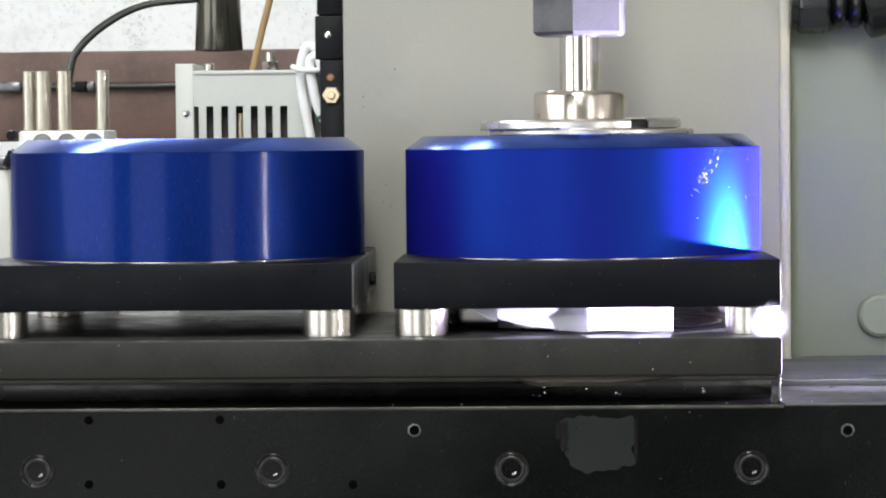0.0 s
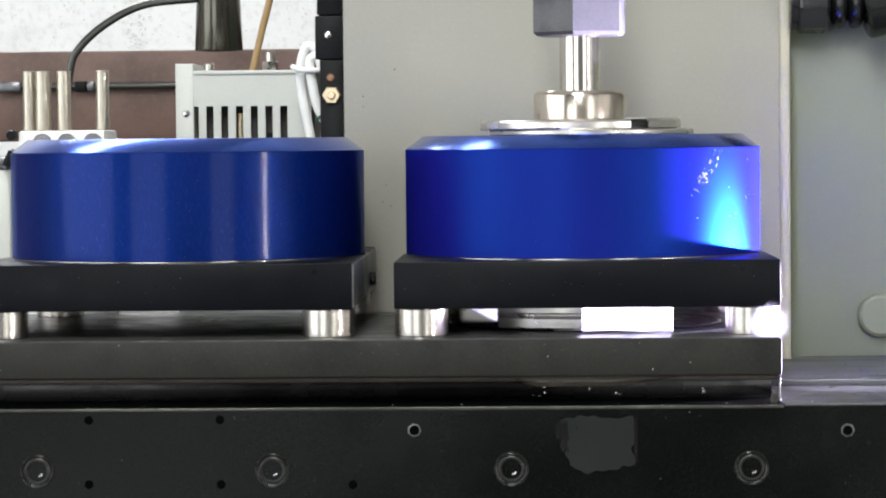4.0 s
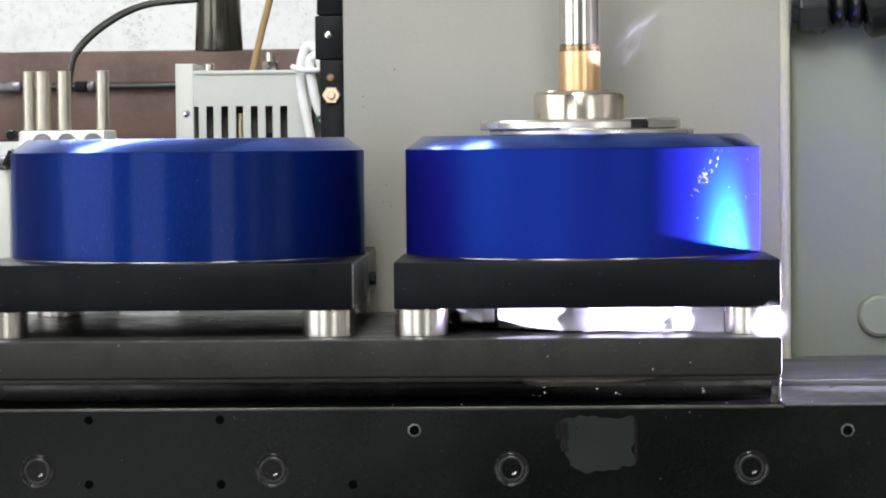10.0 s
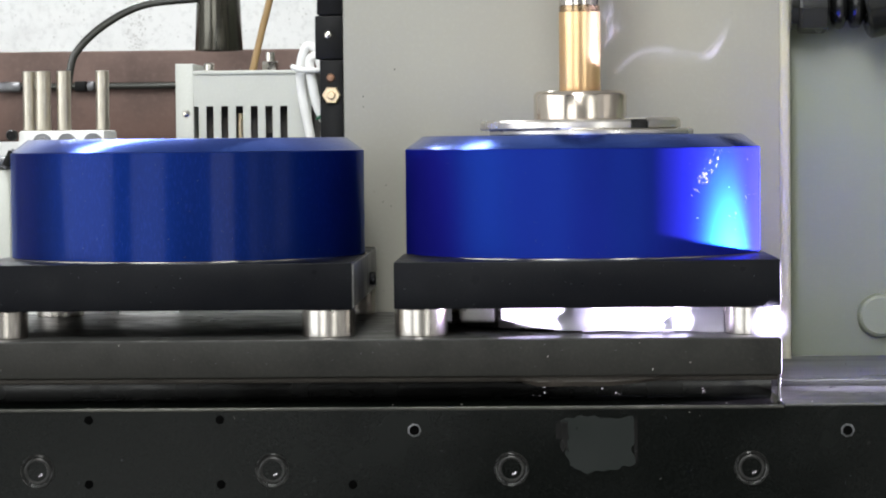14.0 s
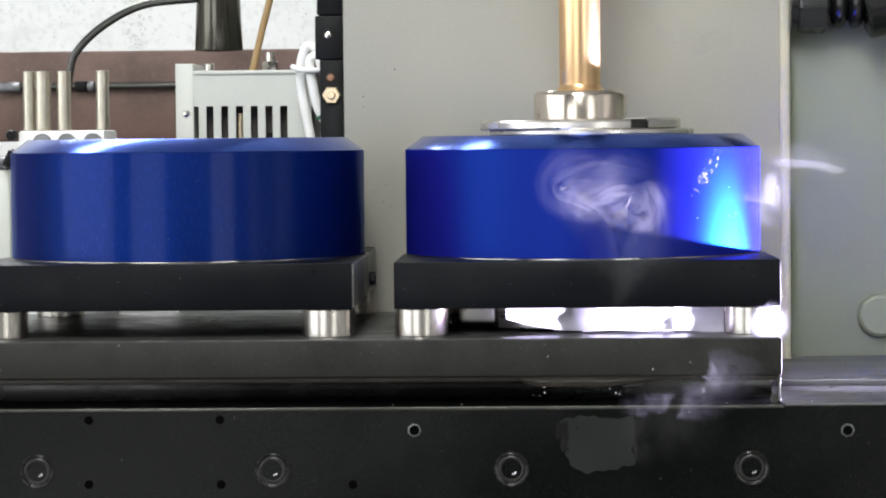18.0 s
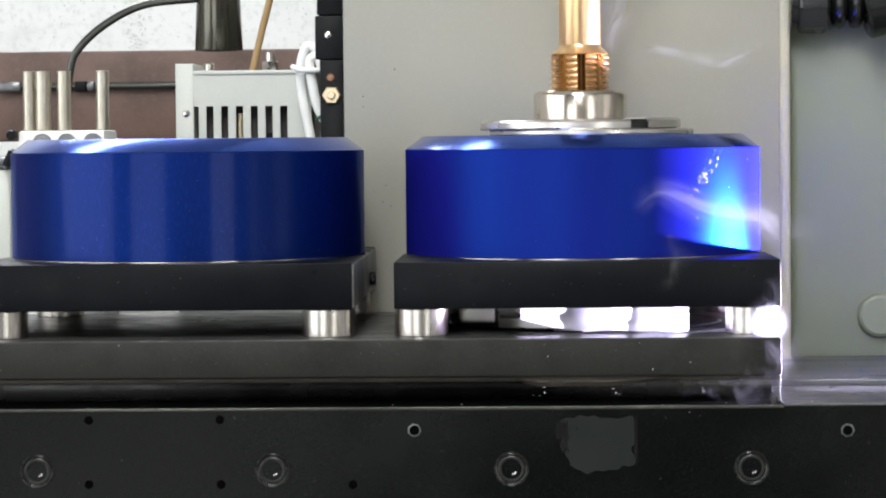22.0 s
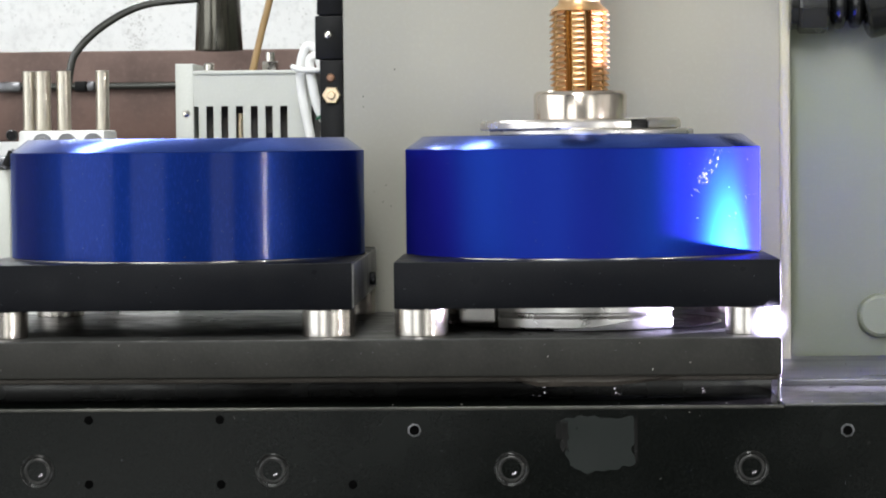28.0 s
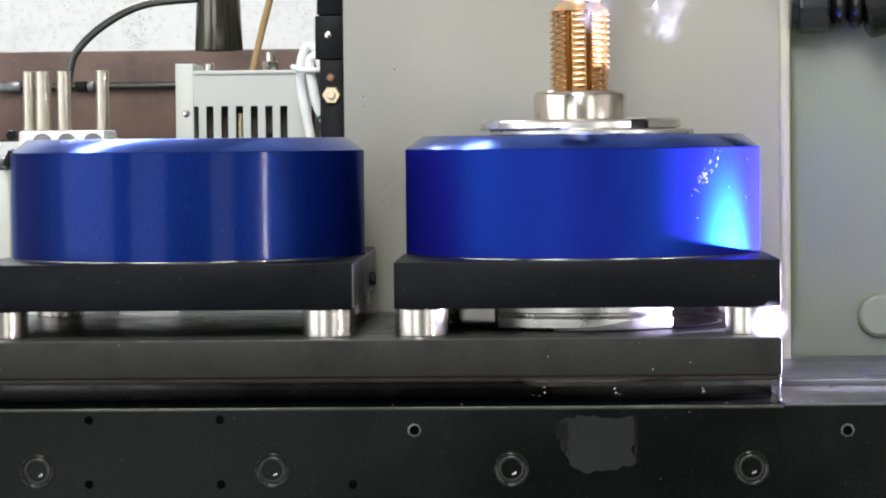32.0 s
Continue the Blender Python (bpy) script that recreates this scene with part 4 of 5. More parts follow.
part("sleeve", sleeve, M_CONDUIT, conduit, "wider black end sleeve of the conduit")

# ---------------------------------------------------------------- unseen lamp placed for the streak in the ring's gloss, with an added blocker
stand = thing("strip_lamp", 1.08, -0.84, -0.90, "unseen upright strip lamp added for the streak in the blue ring", "lamp")
lampm = pose(0, 0, 0, 0, 0, -52)
part("tube", rod(0.024, 0.83, 1.01, 0.004, 24, lampm), M_TUBE, stand, "glowing white tube")
part("lamp_foot", rod(0.16, 0.0, 0.02, 0.003, 32), M_BLACK, stand)
part("lamp_pole", rod(0.012, 0.02, 0.83, 0.001, 16), M_BLACK, stand)
shutter = thing("lamp_blocker", 1.02, -0.77, -0.90, "unseen sliding sheet added to block the strip lamp", "screen")
part("blocker_sheet", box(-0.16, 0.16, -0.004, 0.004, 0.05, 1.55, 0.002), M_ROOM, shutter)
part("blocker_foot", box(-0.14, 0.14, -0.10, 0.10, 0.0, 0.05, 0.004), M_BLACK, shutter)

# ---------------------------------------------------------------- oil, chips and dirt
random.seed(11)


def on_ring(x, ang, z, out=0.0):
    a = radians(ang)
    return Vector((x + (0.0811 + out) * math.sin(a), -(0.0811 + out) * math.cos(a), z))


def beads(places, rmin, rmax, flat=0.5):
    b = bmesh.new()
    for p, nrm in places:
        r = random.uniform(rmin, rmax)
        q = nrm.to_track_quat("Z", "Y").to_matrix().to_4x4()
        bmesh.ops.create_icosphere(b, subdivisions=1, radius=r, matrix=Matrix.Translation(p) @ q @ Matrix.Diagonal((1, random.uniform(0.7, 1.2), flat, 1)))
    return b


spots = []
for i in range(56):
    u = random.random()
    ang, z = 47.5 - 12 * u + random.gauss(0, 1.2), 0.0788 - 0.0190 * u + random.gauss(0, 0.0013)
    if i % 4 == 0:
        ang, z = random.uniform(26, 66), random.uniform(0.046, 0.0775)
    z = min(z, 0.0785)
    spots.append((on_ring(XR, ang, z), Vector((math.sin(radians(ang)), -math.cos(radians(ang)), 0))))
dr = part("oil_droplets", beads(spots, 0.00010, 0.00028, 0.35), M_DROP)
tagged(dr, "tiny glinting oil droplets on the blue ring", "droplets", kind="stuff")

chips = bmesh.new()
for n_, area_ in ((9, (-0.25, 0.10, -0.0998, -0.0995, -0.015, -0.002)), (16, (-0.25, 0.16, -0.1055, -0.100, BED_Z + 0.0003, BED_Z + 0.0008)), (5, (-0.22, 0.16, BED_Y - 0.0004, BED_Y - 0.0001, -0.060, -0.031)), (16, (0.108, 0.16, -0.08, 0.06, BED_Z + 0.0040, BED_Z + 0.0042))):
    for _ in range(n_):
        x, y, z = (random.uniform(area_[2 * i], area_[2 * i + 1]) for i in range(3))
        bmesh.ops.create_cube(chips, size=1.0, matrix=Matrix.Translation((x, y, z)) @ Euler([random.uniform(0, 3) for _ in range(3)]).to_matrix().to_4x4() @ Matrix.Diagonal((random.uniform(0.0003, 0.0011), random.uniform(0.0002, 0.0005), random.uniform(0.0001, 0.0003), 1)))
cp = part("metal_chips", chips, M_CHIP, smooth=False)
tagged(cp, "scattered tiny bright metal chips on table and bed", "chips", kind="stuff")

# dull dust that clings to the rings, the plates and the bed
dust = bmesh.new()
grains = []
for _ in range(150):
    ang = random.uniform(-80, 80)
    grains.append((on_ring(random.choice((XL, XL, XR)), ang, random.uniform(0.034, 0.078)), Vector((math.sin(radians(ang)), -math.cos(radians(ang)), 0))))
for _ in range(70):
    grains.append((Vector((random.uniform(-0.24, 0.103), -0.0874, random.uniform(0.0125, 0.0305))), Vector((0, -1, 0))))
for _ in range(50):
    grains.append((Vector((random.uniform(-0.25, 0.16), BED_Y - 0.0001, random.uniform(-0.070, -0.030))), Vector((0, -1, 0))))
for _ in range(45):
    grains.append((Vector((random.uniform(-0.25, 0.103), -0.0991, random.uniform(-0.0155, -0.0015))), Vector((0, -1, 0))))
ds = part("dust", beads(grains, 0.00008, 0.00024, 0.3), M_DUST)
tagged(ds, "fine dull dust on rings, plates and bed", "dust", kind="stuff")

# flecks of damp on the wall, thick along one run
flecks = []
for _ in range(150):
    flecks.append((Vector((random.gauss(-0.434, 0.007), 1.6495, random.uniform(0.170, 0.245))), Vector((0, -1, 0))))
for _ in range(130):
    flecks.append((Vector((random.uniform(-0.60, -0.24), 1.6495, random.uniform(0.165, 0.245))), Vector((0, -1, 0))))
fk = part("damp_flecks", beads(flecks, 0.0004, 0.0014, 0.15), M_FLECK)
tagged(fk, "grey flecks of damp on the white wall", "damp flecks", kind="stuff")

specks = bmesh.new()
for _ in range(9):
    x, z = random.uniform(-0.090, -0.055), random.uniform(0.02, 0.15)
    bmesh.ops.create_icosphere(specks, subdivisions=1, radius=random.uniform(0.0002, 0.0005), matrix=Matrix.Translation((x, 0.0824, z)) @ Matrix.Diagonal((1, 0.3, 1, 1)))
sp = part("dirt_specks", specks, M_BLACK)
tagged(sp, "dark dirt specks on the grey panel", "specks", kind="stuff")

# lower partners stand in for reflections of the drops in the saddle
for x, z in ((-0.0012, -0.0262), (0.0016, -0.0266), (0.0036, -0.0230), (0.0038, -0.0252), (0.0340, -0.0256), (0.0355, -0.0262), (0.0706, -0.0236), (0.0712, -0.0250)):
    o = part("oil_drop", beads([(Vector((0, 0, 0)), Vector((0, -1, 0)))], 0.0004, 0.00055, 1.0), M_HANGDROP, at=(x, -0.0948, z + 0.0012))
    tagged(o, "glinting oil drop under the table, the lower ones built as reflections", "oil drop", "oil drops under the table")
drop = part("oil_drop", beads([(Vector((0, 0, 0)), Vector((0, -1, 0)))], 0.0006, 0.0007, 1.0), M_HANGDROP, at=(0.0216, -0.0948, -0.0224))
tagged(drop, "glinting oil drop creeping along under the table", "oil drop", "oil drops under the table")

# ---------------------------------------------------------------- smoke


def strand_mesh(width, pts, j, unit, seedv, layer):
    """A soft ribbon along a smooth line through a few turning points; layer 1 is the broad faint veil round it."""
    b = bmesh.new()
    uvl = b.loops.layers.uv.new("UVMap")
    p = [Vector((x, z, 0)) for x, z in pts]
    p = [2 * p[0] - p[1]] + p + [2 * p[-1] - p[-2]]
    line = []
    for i in range(1, len(p) - 2):
        for k in range(12):
            t = k / 12
            a, c, d, e = p[i - 1:i + 3]
            line.append(0.5 * (2 * c + (d - a) * t + (2 * a - 5 * c + 4 * d - e) * t * t + (3 * c - a - 3 * d + e) * t ** 3))
    line.append(p[-2])
    n = len(line) - 1
    for wide, sway, back in (((1.0, 7, 0), (2.8, 14, 6))[layer],):
        rows = []
        for i, q in enumerate(line):
            u = i / n
            t = (line[min(i + 1, n)] - line[max(i - 1, 0)]).normalized()
            q = q + Vector((-t.y, t.x, 0)) * sway * noise.noise((u * 5, j * 3.1 + layer * 7.7, seedv))
            w = 1.75 * width * wide * (0.5 + 0.5 * math.sin(math.pi * u)) * (1 + 0.6 * noise.noise((u * 4, seedv, j + layer)))
            yy = 22 * noise.noise((u * 2.5, j, seedv + 5)) + 4 * j + back
            rows.append([b.verts.new(Vector((q.x - t.y * w * (k / 4 - 0.5), yy + 0.2 * w * math.sin(3 * u + k * 0.9 + j), q.y + t.x * w * (k / 4 - 0.5))) * unit) for k in range(5)])
        for i in range(n):
            for k in range(4):
                f = b.faces.new((rows[i][k], rows[i + 1][k], rows[i + 1][k + 1], rows[i][k + 1]))
                f.smooth = True
                for lp, (uu, vv) in zip(f.loops, ((i, k), (i + 1, k), (i + 1, k + 1), (i, k + 1))):
                    lp[uvl].uv = (uu / n + 0.0 * layer, vv / 4)
    return b


WISPS = []


def wisp(strands, unit, seedv, material, label, hide, path):
    """A puff of smoke that comes out from hide (a depth, or a place), drifts along (seconds, x, y, z, lean) and draws back."""
    ob = new("smoke_wisp")
    ob.empty_display_size = 0.01
    for j, (width, pts) in enumerate(strands):
        for layer, kind in enumerate(("strand", "veil")[:2 if j == 0 or len(strands) < 4 else 1]):
            mesh = bpy.data.meshes.new(kind)
            b = strand_mesh(width, pts, j, unit, seedv, layer)
            b.to_mesh(mesh)
            b.free()
            mesh.materials.append((material, M_FAINT if material is M_FAINT else M_THINVEIL if material is M_HAZE else M_VEIL)[layer])
            new(kind, mesh).parent = ob
    tagged(ob, label, "smoke", "wisps of oil smoke")
    (t0, x0, _, z0, l0), (t1, x1, y1, z1, l1) = path[0], path[-1]
    h0, h1 = (hide, hide) if isinstance(hide, tuple) else ((x0, hide, z0), (x1, hide, z1))
    rows = list(path) if t0 < 0.1 else [(0.0, *h0, l0), (t0 - 0.5, *h0, l0)] + path
    if t1 < 31.4:
        rows += [(t1 + 0.5, *h1, l1), (32.0, *h1, l1)]
    WISPS.append((ob, rows))


F, G = 0.000238, 0.000257   # widths of the ribbons' units before the ring and at the tool
INSIDE, BEHIND = 0.0, 0.135
COLUMN = (0.190, 0.220, 0.050)   # within the column
# before the working ring
wisp([(20, [(-4, 3), (12, 87), (38, 129), (-38, 154), (-55, 213)]), (26, [(0, 20), (30, 60), (60, 110), (90, 70)]), (12, [(-147, 138), (-165, 195), (-230, 190)])], F, 1.7, M_SMOKE,
     "pale curling oil smoke before the blue ring", INSIDE, [(16.5, 0.024, -0.104, 0.004, 0), (17.0, 0.0315, -0.104, 0.0137, 0), (17.5, 0.038, -0.104, 0.019, -6)])
wisp([(24, [(4, -14), (21, 53), (-13, 154), (-88, 204), (-46, 238), (38, 238)]), (40, [(10, 0), (50, 90), (80, 160), (60, 220)]), (30, [(-60, 120), (-30, 180), (40, 200), (70, 150)])], F, 4.2, M_HAZE,
     "veil of smoke curling over the plate and ring", INSIDE, [(17.7, 0.030, -0.104, 0.008, 6), (18.0, 0.0315, -0.104, 0.0137, 0), (18.4, 0.038, -0.104, 0.016, -8)])
wisp([(17, [(0, 0), (-30, 60), (-42, 140), (-10, 178), (30, 185), (60, 160)]), (13, [(-150, 140), (-80, 175), (10, 195), (60, 185)]), (22, [(-250, 110), (-270, 230), (-200, 265), (-80, 240)]), (28, [(-230, 220), (-180, 150), (-110, 60), (-60, 20)]), (32, [(-35, 20), (-60, 120), (-20, 165)])], F, 2.9, M_SMOKE,
     "long arcs of thin smoke before the ring", INSIDE, [(18.7, 0.046, -0.104, 0.010, 5), (19.0, 0.049, -0.104, 0.013, 0), (19.5, 0.062, -0.104, 0.018, -8)])
wisp([(40, [(0, 0), (-5, -80), (5, -150), (0, -210)]), (30, [(40, 0), (60, -60), (0, -110)]), (26, [(-40, -110), (-60, -170), (-30, -220)])], F, 7.9, M_FAINT,
     "faint smoke sinking before the machine bed", -0.03, [(18.0, 0.062, -0.120, -0.002, 8), (19.0, 0.077, -0.120, -0.003, 0), (19.8, 0.090, -0.120, -0.006, -8)])
# past the plate's corner
wisp([(14, [(0, 0), (9, 84), (34, 118), (100, 110), (160, 101)]), (26, [(0, 0), (30, 40), (20, 100)])], F, 3.3, M_SMOKE,
     "smoke licking up at the plate corner", COLUMN, [(17.5, 0.094, -0.089, 0.038, 4), (18.0, 0.0954, -0.089, 0.0452, 0), (18.3, 0.099, -0.089, 0.046, -6)])
wisp([(18, [(0, 0), (35, 20), (15, 60), (5, 130), (12, 170), (0, 190)]), (9, [(0, 190), (50, 210), (120, 190), (170, 120), (220, 95)])], F, 9.3, M_SMOKE,
     "bright smoke winding round the ring's edge", COLUMN, [(18.7, 0.094, -0.089, 0.032, 3), (19.0, 0.0975, -0.089, 0.0345, 0), (19.3, 0.100, -0.089, 0.038, -5)])
wisp([(24, [(0, 20), (25, 70), (0, 110), (-30, 90)]), (24, [(-100, 40), (-120, 110), (-60, 150), (0, 140)]), (16, [(0, 180), (60, 230), (140, 190), (150, 240)])], F, 6.4, M_HAZE,
     "loose loops of smoke beside the ring", COLUMN, [(19.6, 0.095, -0.089, 0.032, 4), (20.0, 0.0975, -0.089, 0.0345, 0), (20.3, 0.099, -0.089, 0.038, -6)])
wisp([(14, [(-226, -16), (-210, 84), (-142, 151), (-58, 168), (0, 118), (9, 0)]), (18, [(60, 170), (75, 230), (100, 260)])], F, 5.2, M_HAZE,
     "thin arch of smoke over the blue housing", COLUMN, [(20.7, 0.0954, -0.089, 0.0420, 0), (21.0, 0.0954, -0.089, 0.0452, 0), (21.4, 0.096, -0.089, 0.045, 2)])
wisp([(18, [(-226, 34), (-176, 67), (-75, 34), (9, 17), (42, -16), (110, -8)]), (14, [(-160, -10), (-150, -70), (-170, -120)])], F, 8.1, M_HAZE,
     "faint smoke flaring towards the column", COLUMN, [(21.8, 0.0940, -0.089, 0.0434, 3), (22.0, 0.0954, -0.089, 0.0452, 0), (22.4, 0.099, -0.089, 0.046, -4)])
wisp([(12, [(-8, 110), (20, 170), (80, 150), (150, 100), (190, 40)]), (16, [(-60, 150), (0, 165), (60, 130)])], F, 4.4, M_FAINT,
     "thin bow of smoke beside the ring", COLUMN, [(22.8, 0.0954, -0.089, 0.0420, 0), (23.0, 0.0954, -0.089, 0.0452, 0), (23.3, 0.098, -0.089, 0.047, 4)])
wisp([(28, [(0, -20), (35, 40), (50, 110), (30, 180), (-20, 220)]), (13, [(10, 0), (25, 80), (10, 150)])], F, 8.4, M_SMOKE,
     "pale arc of smoke rising past the plate", COLUMN, [(23.6, 0.097, -0.089, 0.026, 6), (24.0, 0.0998, -0.089, 0.0345, 0), (24.4, 0.104, -0.089, 0.038, 14)])
wisp([(8, [(-8, 135), (76, 135), (160, 67), (185, -16), (110, -84), (51, -42)]), (10, [(90, 120), (130, 60), (140, 0)])], F, 1.1, M_FAINT,
     "thin hoop of smoke before the column", COLUMN, [(24.7, 0.096, -0.060, 0.0415, -6), (25.0, 0.0979, -0.060, 0.0442, 0), (25.5, 0.104, -0.060, 0.046, 8)])
wisp([(20, [(-10, -60), (-45, 0), (-10, 50), (40, 80), (30, 130)]), (18, [(-150, -60), (-90, -30), (-40, -70), (20, -40)]), (14, [(10, -90), (40, -30), (10, 20)])], F, 2.7, M_FAINT,
     "thin swirls of smoke at the table corner", COLUMN, [(19.8, 0.094, -0.108, 0.004, 0), (20.4, 0.096, -0.108, 0.002, 6), (22.0, 0.094, -0.108, -0.006, -6), (23.0, 0.092, -0.108, -0.010, 4), (24.0, 0.106, -0.108, -0.018, 14), (24.5, 0.108, -0.108, -0.022, 20)])
# a puff blown out of the gap
wisp([(36, [(-80, 50), (-40, 70), (0, 50), (40, 0)]), (28, [(-20, 40), (10, 0), (-10, -40)]), (24, [(30, 30), (70, 0), (60, -40)]), (32, [(-60, 30), (0, 10), (60, 40)]), (26, [(0, -20), (40, -50), (100, -62), (150, -30)]), (20, [(30, -30), (50, -80), (20, -110)])], F, 3.1, M_PUFF,
     "dense puff of smoke blown from under the plate", -0.02, [(24.9, 0.036, -0.108, 0.002, 0), (25.0, 0.036, -0.108, 0.000, 0), (25.2, 0.036, -0.108, -0.004, 6)])
wisp([(36, [(40, 140), (0, 100), (-20, 40), (30, 0), (10, -60)]), (28, [(60, 110), (80, 60), (20, 20), (-30, -30)]), (26, [(-60, 40), (-20, 60), (20, 30)]), (32, [(0, -80), (20, -140), (-10, -190)]), (24, [(30, -60), (60, -110), (20, -170)])], F, 6.9, M_PUFF,
     "tumbling smoke before the plate and the bed", -0.02, [(25.4, 0.030, -0.116, 0.006, 0), (25.6, 0.026, -0.116, 0.010, 4), (26.2, 0.020, -0.116, 0.024, 12)])
# over the ring's left shoulder
wisp([(16, [(-60, 35), (-15, 8), (40, -20), (70, -30)]), (22, [(-10, 60), (20, 30), (60, -10)])], G, 2.3, M_HAZE,
     "faint trail of smoke over the ring's edge", BEHIND, [(0.0, -0.062, -0.050, 0.100, 0), (1.0, -0.0635, -0.050, 0.0871, 0), (2.2, -0.060, -0.050, 0.094, 8), (3.2, -0.052, -0.050, 0.086, 0)])
wisp([(20, [(-46, -45), (-35, 20), (0, 40), (30, 20), (35, -10)]), (26, [(-30, -40), (-10, 10), (15, 0)])], G, 5.5, M_HAZE,
     "small faint curl of smoke above the ring", BEHIND, [(11.5, -0.046, -0.030, 0.0900, -6), (12.0, -0.0442, -0.030, 0.0958, 0), (12.6, -0.044, -0.030, 0.099, 8)])
# at the tool
wisp([(9, [(10, -25), (33, 50), (90, 100)]), (7, [(14, -20), (40, 30), (70, 90)])], G, 6.6, M_HAZE,
     "faint thread of smoke beside the tool", BEHIND, [(8.3, 0.034, -0.012, 0.117, 0), (9.0, 0.0349, -0.012, 0.1208, 0), (10.0, 0.036, -0.012, 0.120, 5), (11.0, 0.034, -0.012, 0.118, -4)])
wisp([(8, [(-13, 8), (38, 0), (71, 33), (75, 100)]), (12, [(-8, -30), (-4, 40), (2, 110)])], G, 3.7, M_SMOKE,
     "thin loop of smoke curling off the tool", BEHIND, [(11.7, 0.0340, -0.012, 0.117, -5), (12.0, 0.0349, -0.012, 0.1208, 0), (12.8, 0.036, -0.012, 0.120, 6)])
wisp([(11, [(-4, -43), (38, -4), (105, 8), (172, 0), (205, 41), (219, 100)]), (10, [(-8, 10), (2, 60), (4, 110)])], G, 8.8, M_SMOKE,
     "long bent thread of smoke drifting from the tool", BEHIND, [(13.5, 0.0335, -0.012, 0.116, -4), (14.0, 0.0349, -0.012, 0.1208, 0), (15.0, 0.036, -0.012, 0.122, 5)])
wisp([(20, [(-20, -30), (5, 10), (40, 70), (90, 92), (140, 50), (190, 35), (225, 62), (330, 70)]), (26, [(90, 80), (150, 40), (210, 70), (330, 60)]), (12, [(20, 30), (60, 70), (120, 80)])], G, 1.2, M_SMOKE,
     "thread of smoke drifting off the tool", BEHIND, [(16.4, 0.034, -0.010, 0.106, -8), (17.0, 0.035, -0.010, 0.107, 0), (17.7, 0.037, -0.010, 0.112, -6)])
wisp([(10, [(0, 0), (55, 25), (95, 50), (105, 110), (100, 150)]), (7, [(5, 5), (50, 35), (85, 60)])], G, 4.8, M_SMOKE,
     "single bent thread of smoke off the tool", BEHIND, [(18.5, 0.031, -0.010, 0.116, -8), (19.0, 0.032, -0.010, 0.117, 0), (19.5, 0.033, -0.010, 0.121, 6)])
wisp([(14, [(-5, 0), (5, 50), (15, 110)]), (12, [(8, 10), (30, 60), (40, 110)])], G, 2.5, M_HAZE,
     "thin smoke rising along the tool", BEHIND, [(19.8, 0.0346, -0.012, 0.1180, 0), (20.4, 0.0350, -0.012, 0.1190, -4), (21.2, 0.0349, -0.012, 0.1208, 2)])
wisp([(12, [(21, -1), (105, 8), (189, -14), (273, 33)]), (18, [(-3, 10), (5, 60), (30, 110)])], G, 7.1, M_HAZE,
     "level thread of smoke drifting from the teeth", BEHIND, [(21.8, 0.0346, -0.012, 0.1180, 0), (22.0, 0.0349, -0.012, 0.1208, 0), (22.5, 0.036, -0.012, 0.122, -4)])
wisp([(30, [(-4, 25), (21, 70), (70, 45), (105, 80), (150, 100)]), (24, [(0, 40), (40, 80), (90, 70), (140, 110)]), (18, [(-4, 0), (0, 60), (20, 110)])], G, 3.8, M_DENSE,
     "billow of smoke at the tool's shoulder", BEHIND, [(22.7, 0.0340, -0.012, 0.117, -6), (23.0, 0.0349, -0.012, 0.1208, 0), (23.5, 0.036, -0.012, 0.120, 8)])
wisp([(34, [(0, 20), (30, 50), (60, -30), (95, -55), (100, 0)]), (38, [(10, 90), (60, 60), (110, 0), (130, 60)]), (18, [(-115, 20), (-128, 70), (-110, 110)]), (34, [(40, 100), (90, 80), (140, 95)]), (22, [(5, 30), (40, -10), (70, 40)])], G, 2.2, M_DENSE,
     "billows of smoke wrapped round the tool", BEHIND, [(24.1, 0.0320, -0.020, 0.120, 0), (24.5, 0.0335, -0.020, 0.121, 0), (25.0, 0.0352, -0.020, 0.1203, 0), (25.7, 0.042, -0.020, 0.124, -6)])
wisp([(40, [(0, -20), (50, -30), (90, -10), (140, -25), (200, 10)]), (46, [(20, 40), (80, 10), (130, 40), (190, 20), (260, 50)]), (42, [(0, 80), (60, 60), (120, 80), (200, 60), (330, 40)]), (34, [(10, 10), (50, 30), (100, -15)]), (30, [(40, 60), (90, 90), (150, 70)]), (26, [(-5, 20), (60, 40), (110, 20)])], G, 9.9, M_DENSE,
     "drifting cloud of smoke beside the tool", BEHIND, [(28.5, 0.0400, -0.012, 0.142, 0), (29.0, 0.0400, -0.012, 0.136, 0), (29.5, 0.0370, -0.012, 0.126, 2), (30.0, 0.0349, -0.012, 0.1208, 0), (30.5, 0.044, -0.012, 0.124, -4)])
wisp([(34, [(-100, 90), (-85, 40), (-60, 60), (-70, 100)]), (38, [(10, 50), (40, 70), (60, 20), (90, 80)]), (36, [(20, 90), (80, 70), (120, 90), (200, 80)]), (28, [(15, 30), (50, 10), (75, 50)]), (26, [(-110, 60), (-130, 95), (-90, 110)])], G, 5.1, M_DENSE,
     "smoke lingering round the top of the tool", BEHIND, [(30.8, 0.0346, -0.020, 0.1160, 0), (31.0, 0.0352, -0.020, 0.1203, 0), (31.5, 0.036, -0.020, 0.124, 3), (32.0, 0.046, -0.020, 0.128, 0)])


# ---------------------------------------------------------------- motion
RISE_T0, RISE_T1, LIFT, TURN = 4.25, 26.43, 0.1001, -133.0


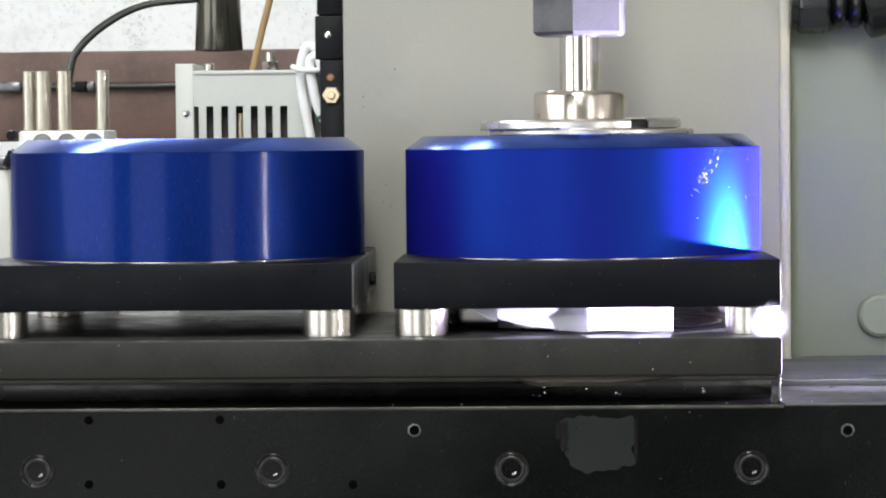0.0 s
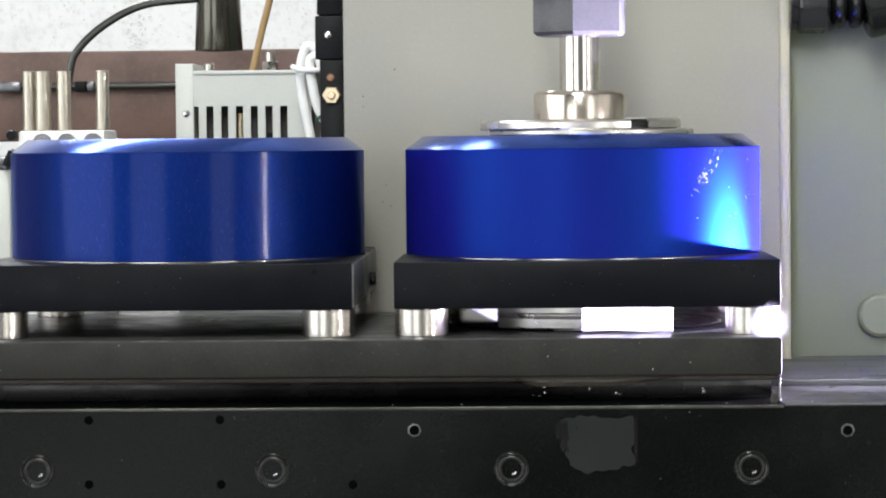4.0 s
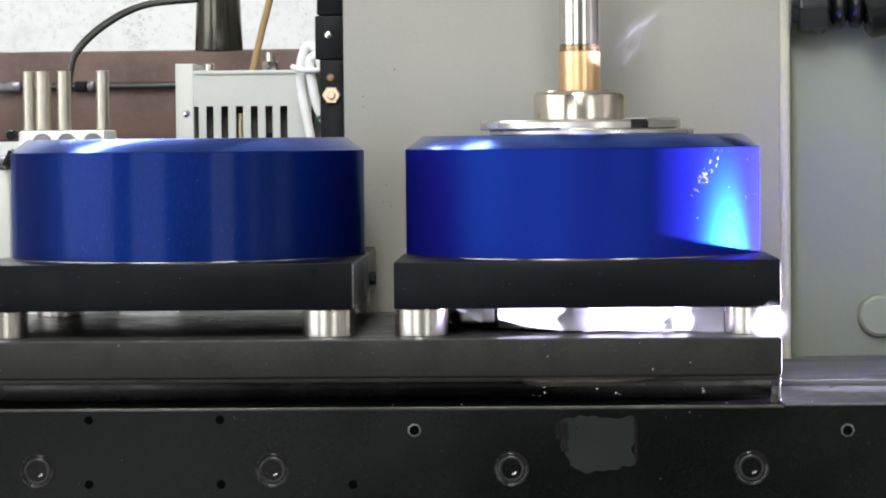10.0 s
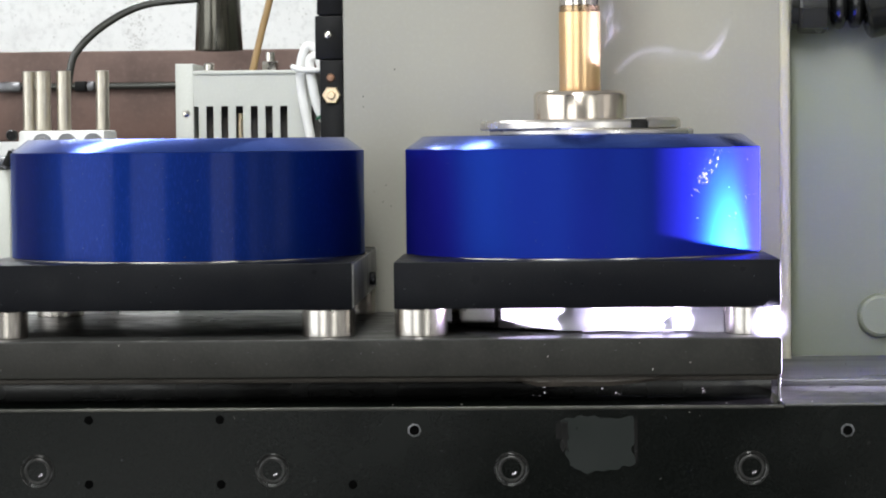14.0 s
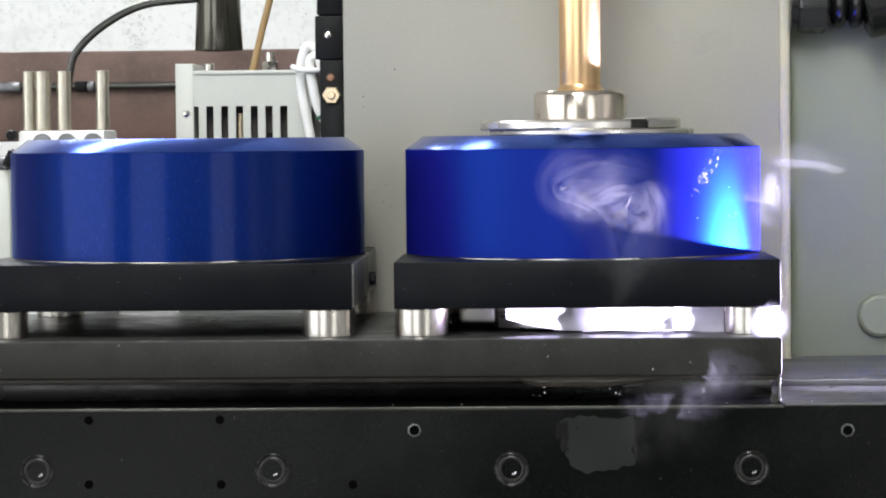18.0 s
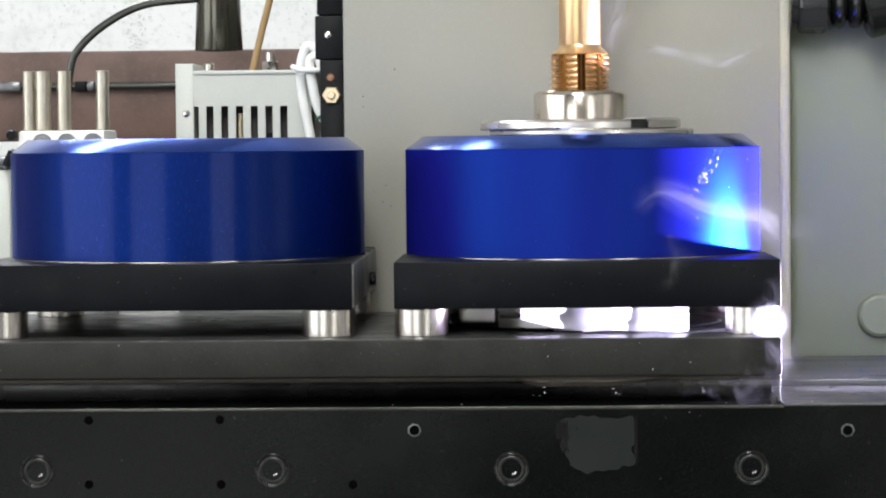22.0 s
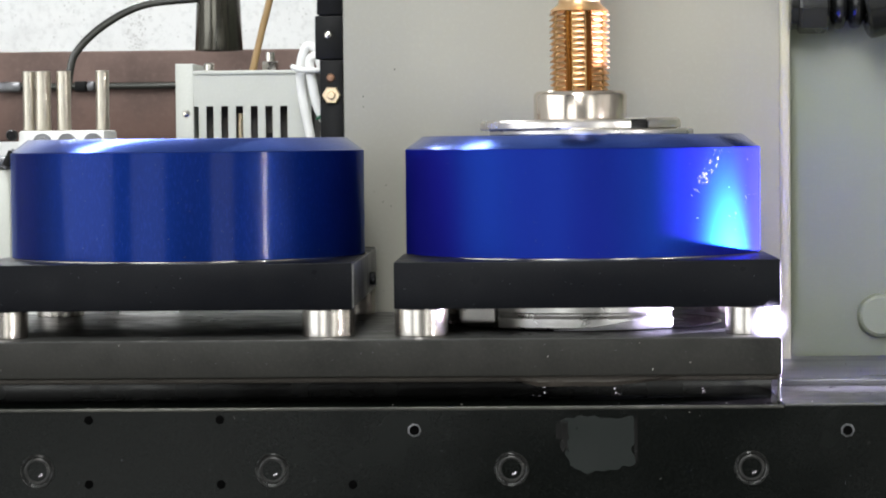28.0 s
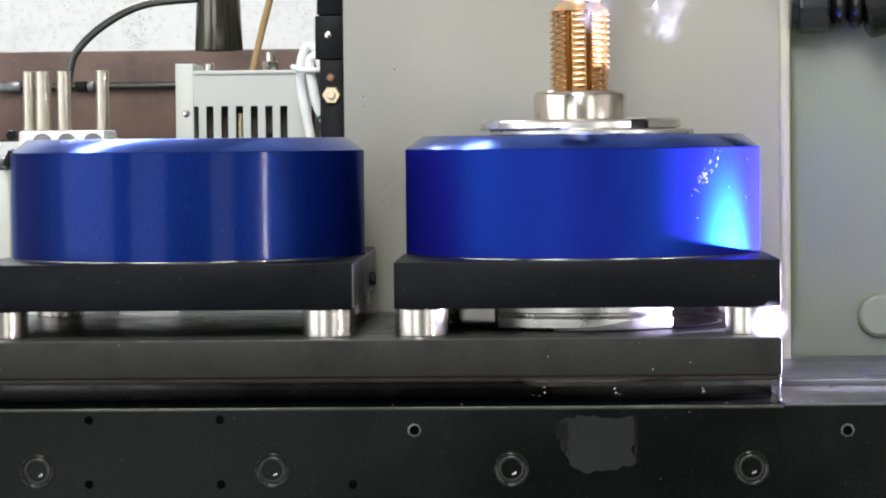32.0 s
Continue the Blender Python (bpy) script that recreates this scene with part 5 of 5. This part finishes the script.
def motions():
    rows = []
    for t in (0.0, 2.0, 4.0, 4.25, 4.5, 6.0, 9.0, 12.0, 15.0, 18.0, 21.0, 24.0, 26.2, 26.43, 26.7, 29.0, 32.0):
        k = min(max((t - RISE_T0) / (RISE_T1 - RISE_T0), 0.0), 1.0)
        rows.append((t, pose(XA, 0.0, LIFT * k, 0, 0, TURN * k)))
    walk(tool, rows)
    # the milky sheets come forward from the disc as the flow swells and draw back as it ebbs; the grey ones give way
    def flow(ob, rows):
        walk(ob, [(t, Matrix.Translation((x, y, TABLE_Z))) for t, x, y in rows])

    flow(curtain, ((0.0, 0.0, 0.0), (24.0, 0.0, 0.0), (25.5, 0.0, 0.0), (27.0, -0.008, 0.056), (32.0, -0.008, 0.056)))
    flow(swell, ((0.0, 0.010, 0.060), (3.6, 0.010, 0.060), (5.3, 0.0, 0.0), (10.0, 0.0, 0.0), (17.0, 0.003, 0.0), (20.0, 0.005, 0.0), (23.0, 0.014, 0.0), (25.2, 0.022, 0.001), (27.0, 0.018, 0.060), (32.0, 0.018, 0.060)))
    flow(spill, ((0.0, -0.030, 0.054), (6.5, -0.030, 0.054), (8.5, 0.0, 0.0), (20.5, 0.0, 0.0), (23.5, -0.030, 0.0), (25.0, -0.030, 0.010), (26.0, -0.038, 0.054), (32.0, -0.038, 0.054)))
    flow(sheen, ((0.0, 0.0, 0.0), (3.4, 0.0, 0.0), (4.6, 0.010, 0.064), (32.0, 0.010, 0.064)))
    flow(fringe, ((0.0, 0.0, 0.0), (5.5, 0.0, 0.0), (9.0, -0.004, 0.0), (16.0, -0.0225, 0.0068), (32.0, -0.0225, 0.0068)))
    walk(drop, [(t, Matrix.Translation((x, -0.0948, -0.0224))) for t, x in ((0.0, 0.0216), (3.5, 0.0228), (6.0, 0.0247), (9.0, 0.0259), (13.0, 0.0276), (19.0, 0.0322), (23.0, 0.0330), (28.0, 0.0337), (32.0, 0.0337))])
    # the added blocker hides the strip lamp from 8.1 to 26.2 seconds, so its streak goes
    away, before = pose(1.26, -1.02, -0.90, 0, 0, 38), pose(1.02, -0.77, -0.90, 0, 0, 38)
    walk(shutter, [(0.0, away), (7.4, away), (8.1, before), (16.0, before), (26.2, before), (27.0, away), (32.0, away)])
    for ob, path in WISPS:
        walk(ob, [(t, pose(x, y, z, 0, lean, 0)) for t, x, y, z, lean in path])


motions()
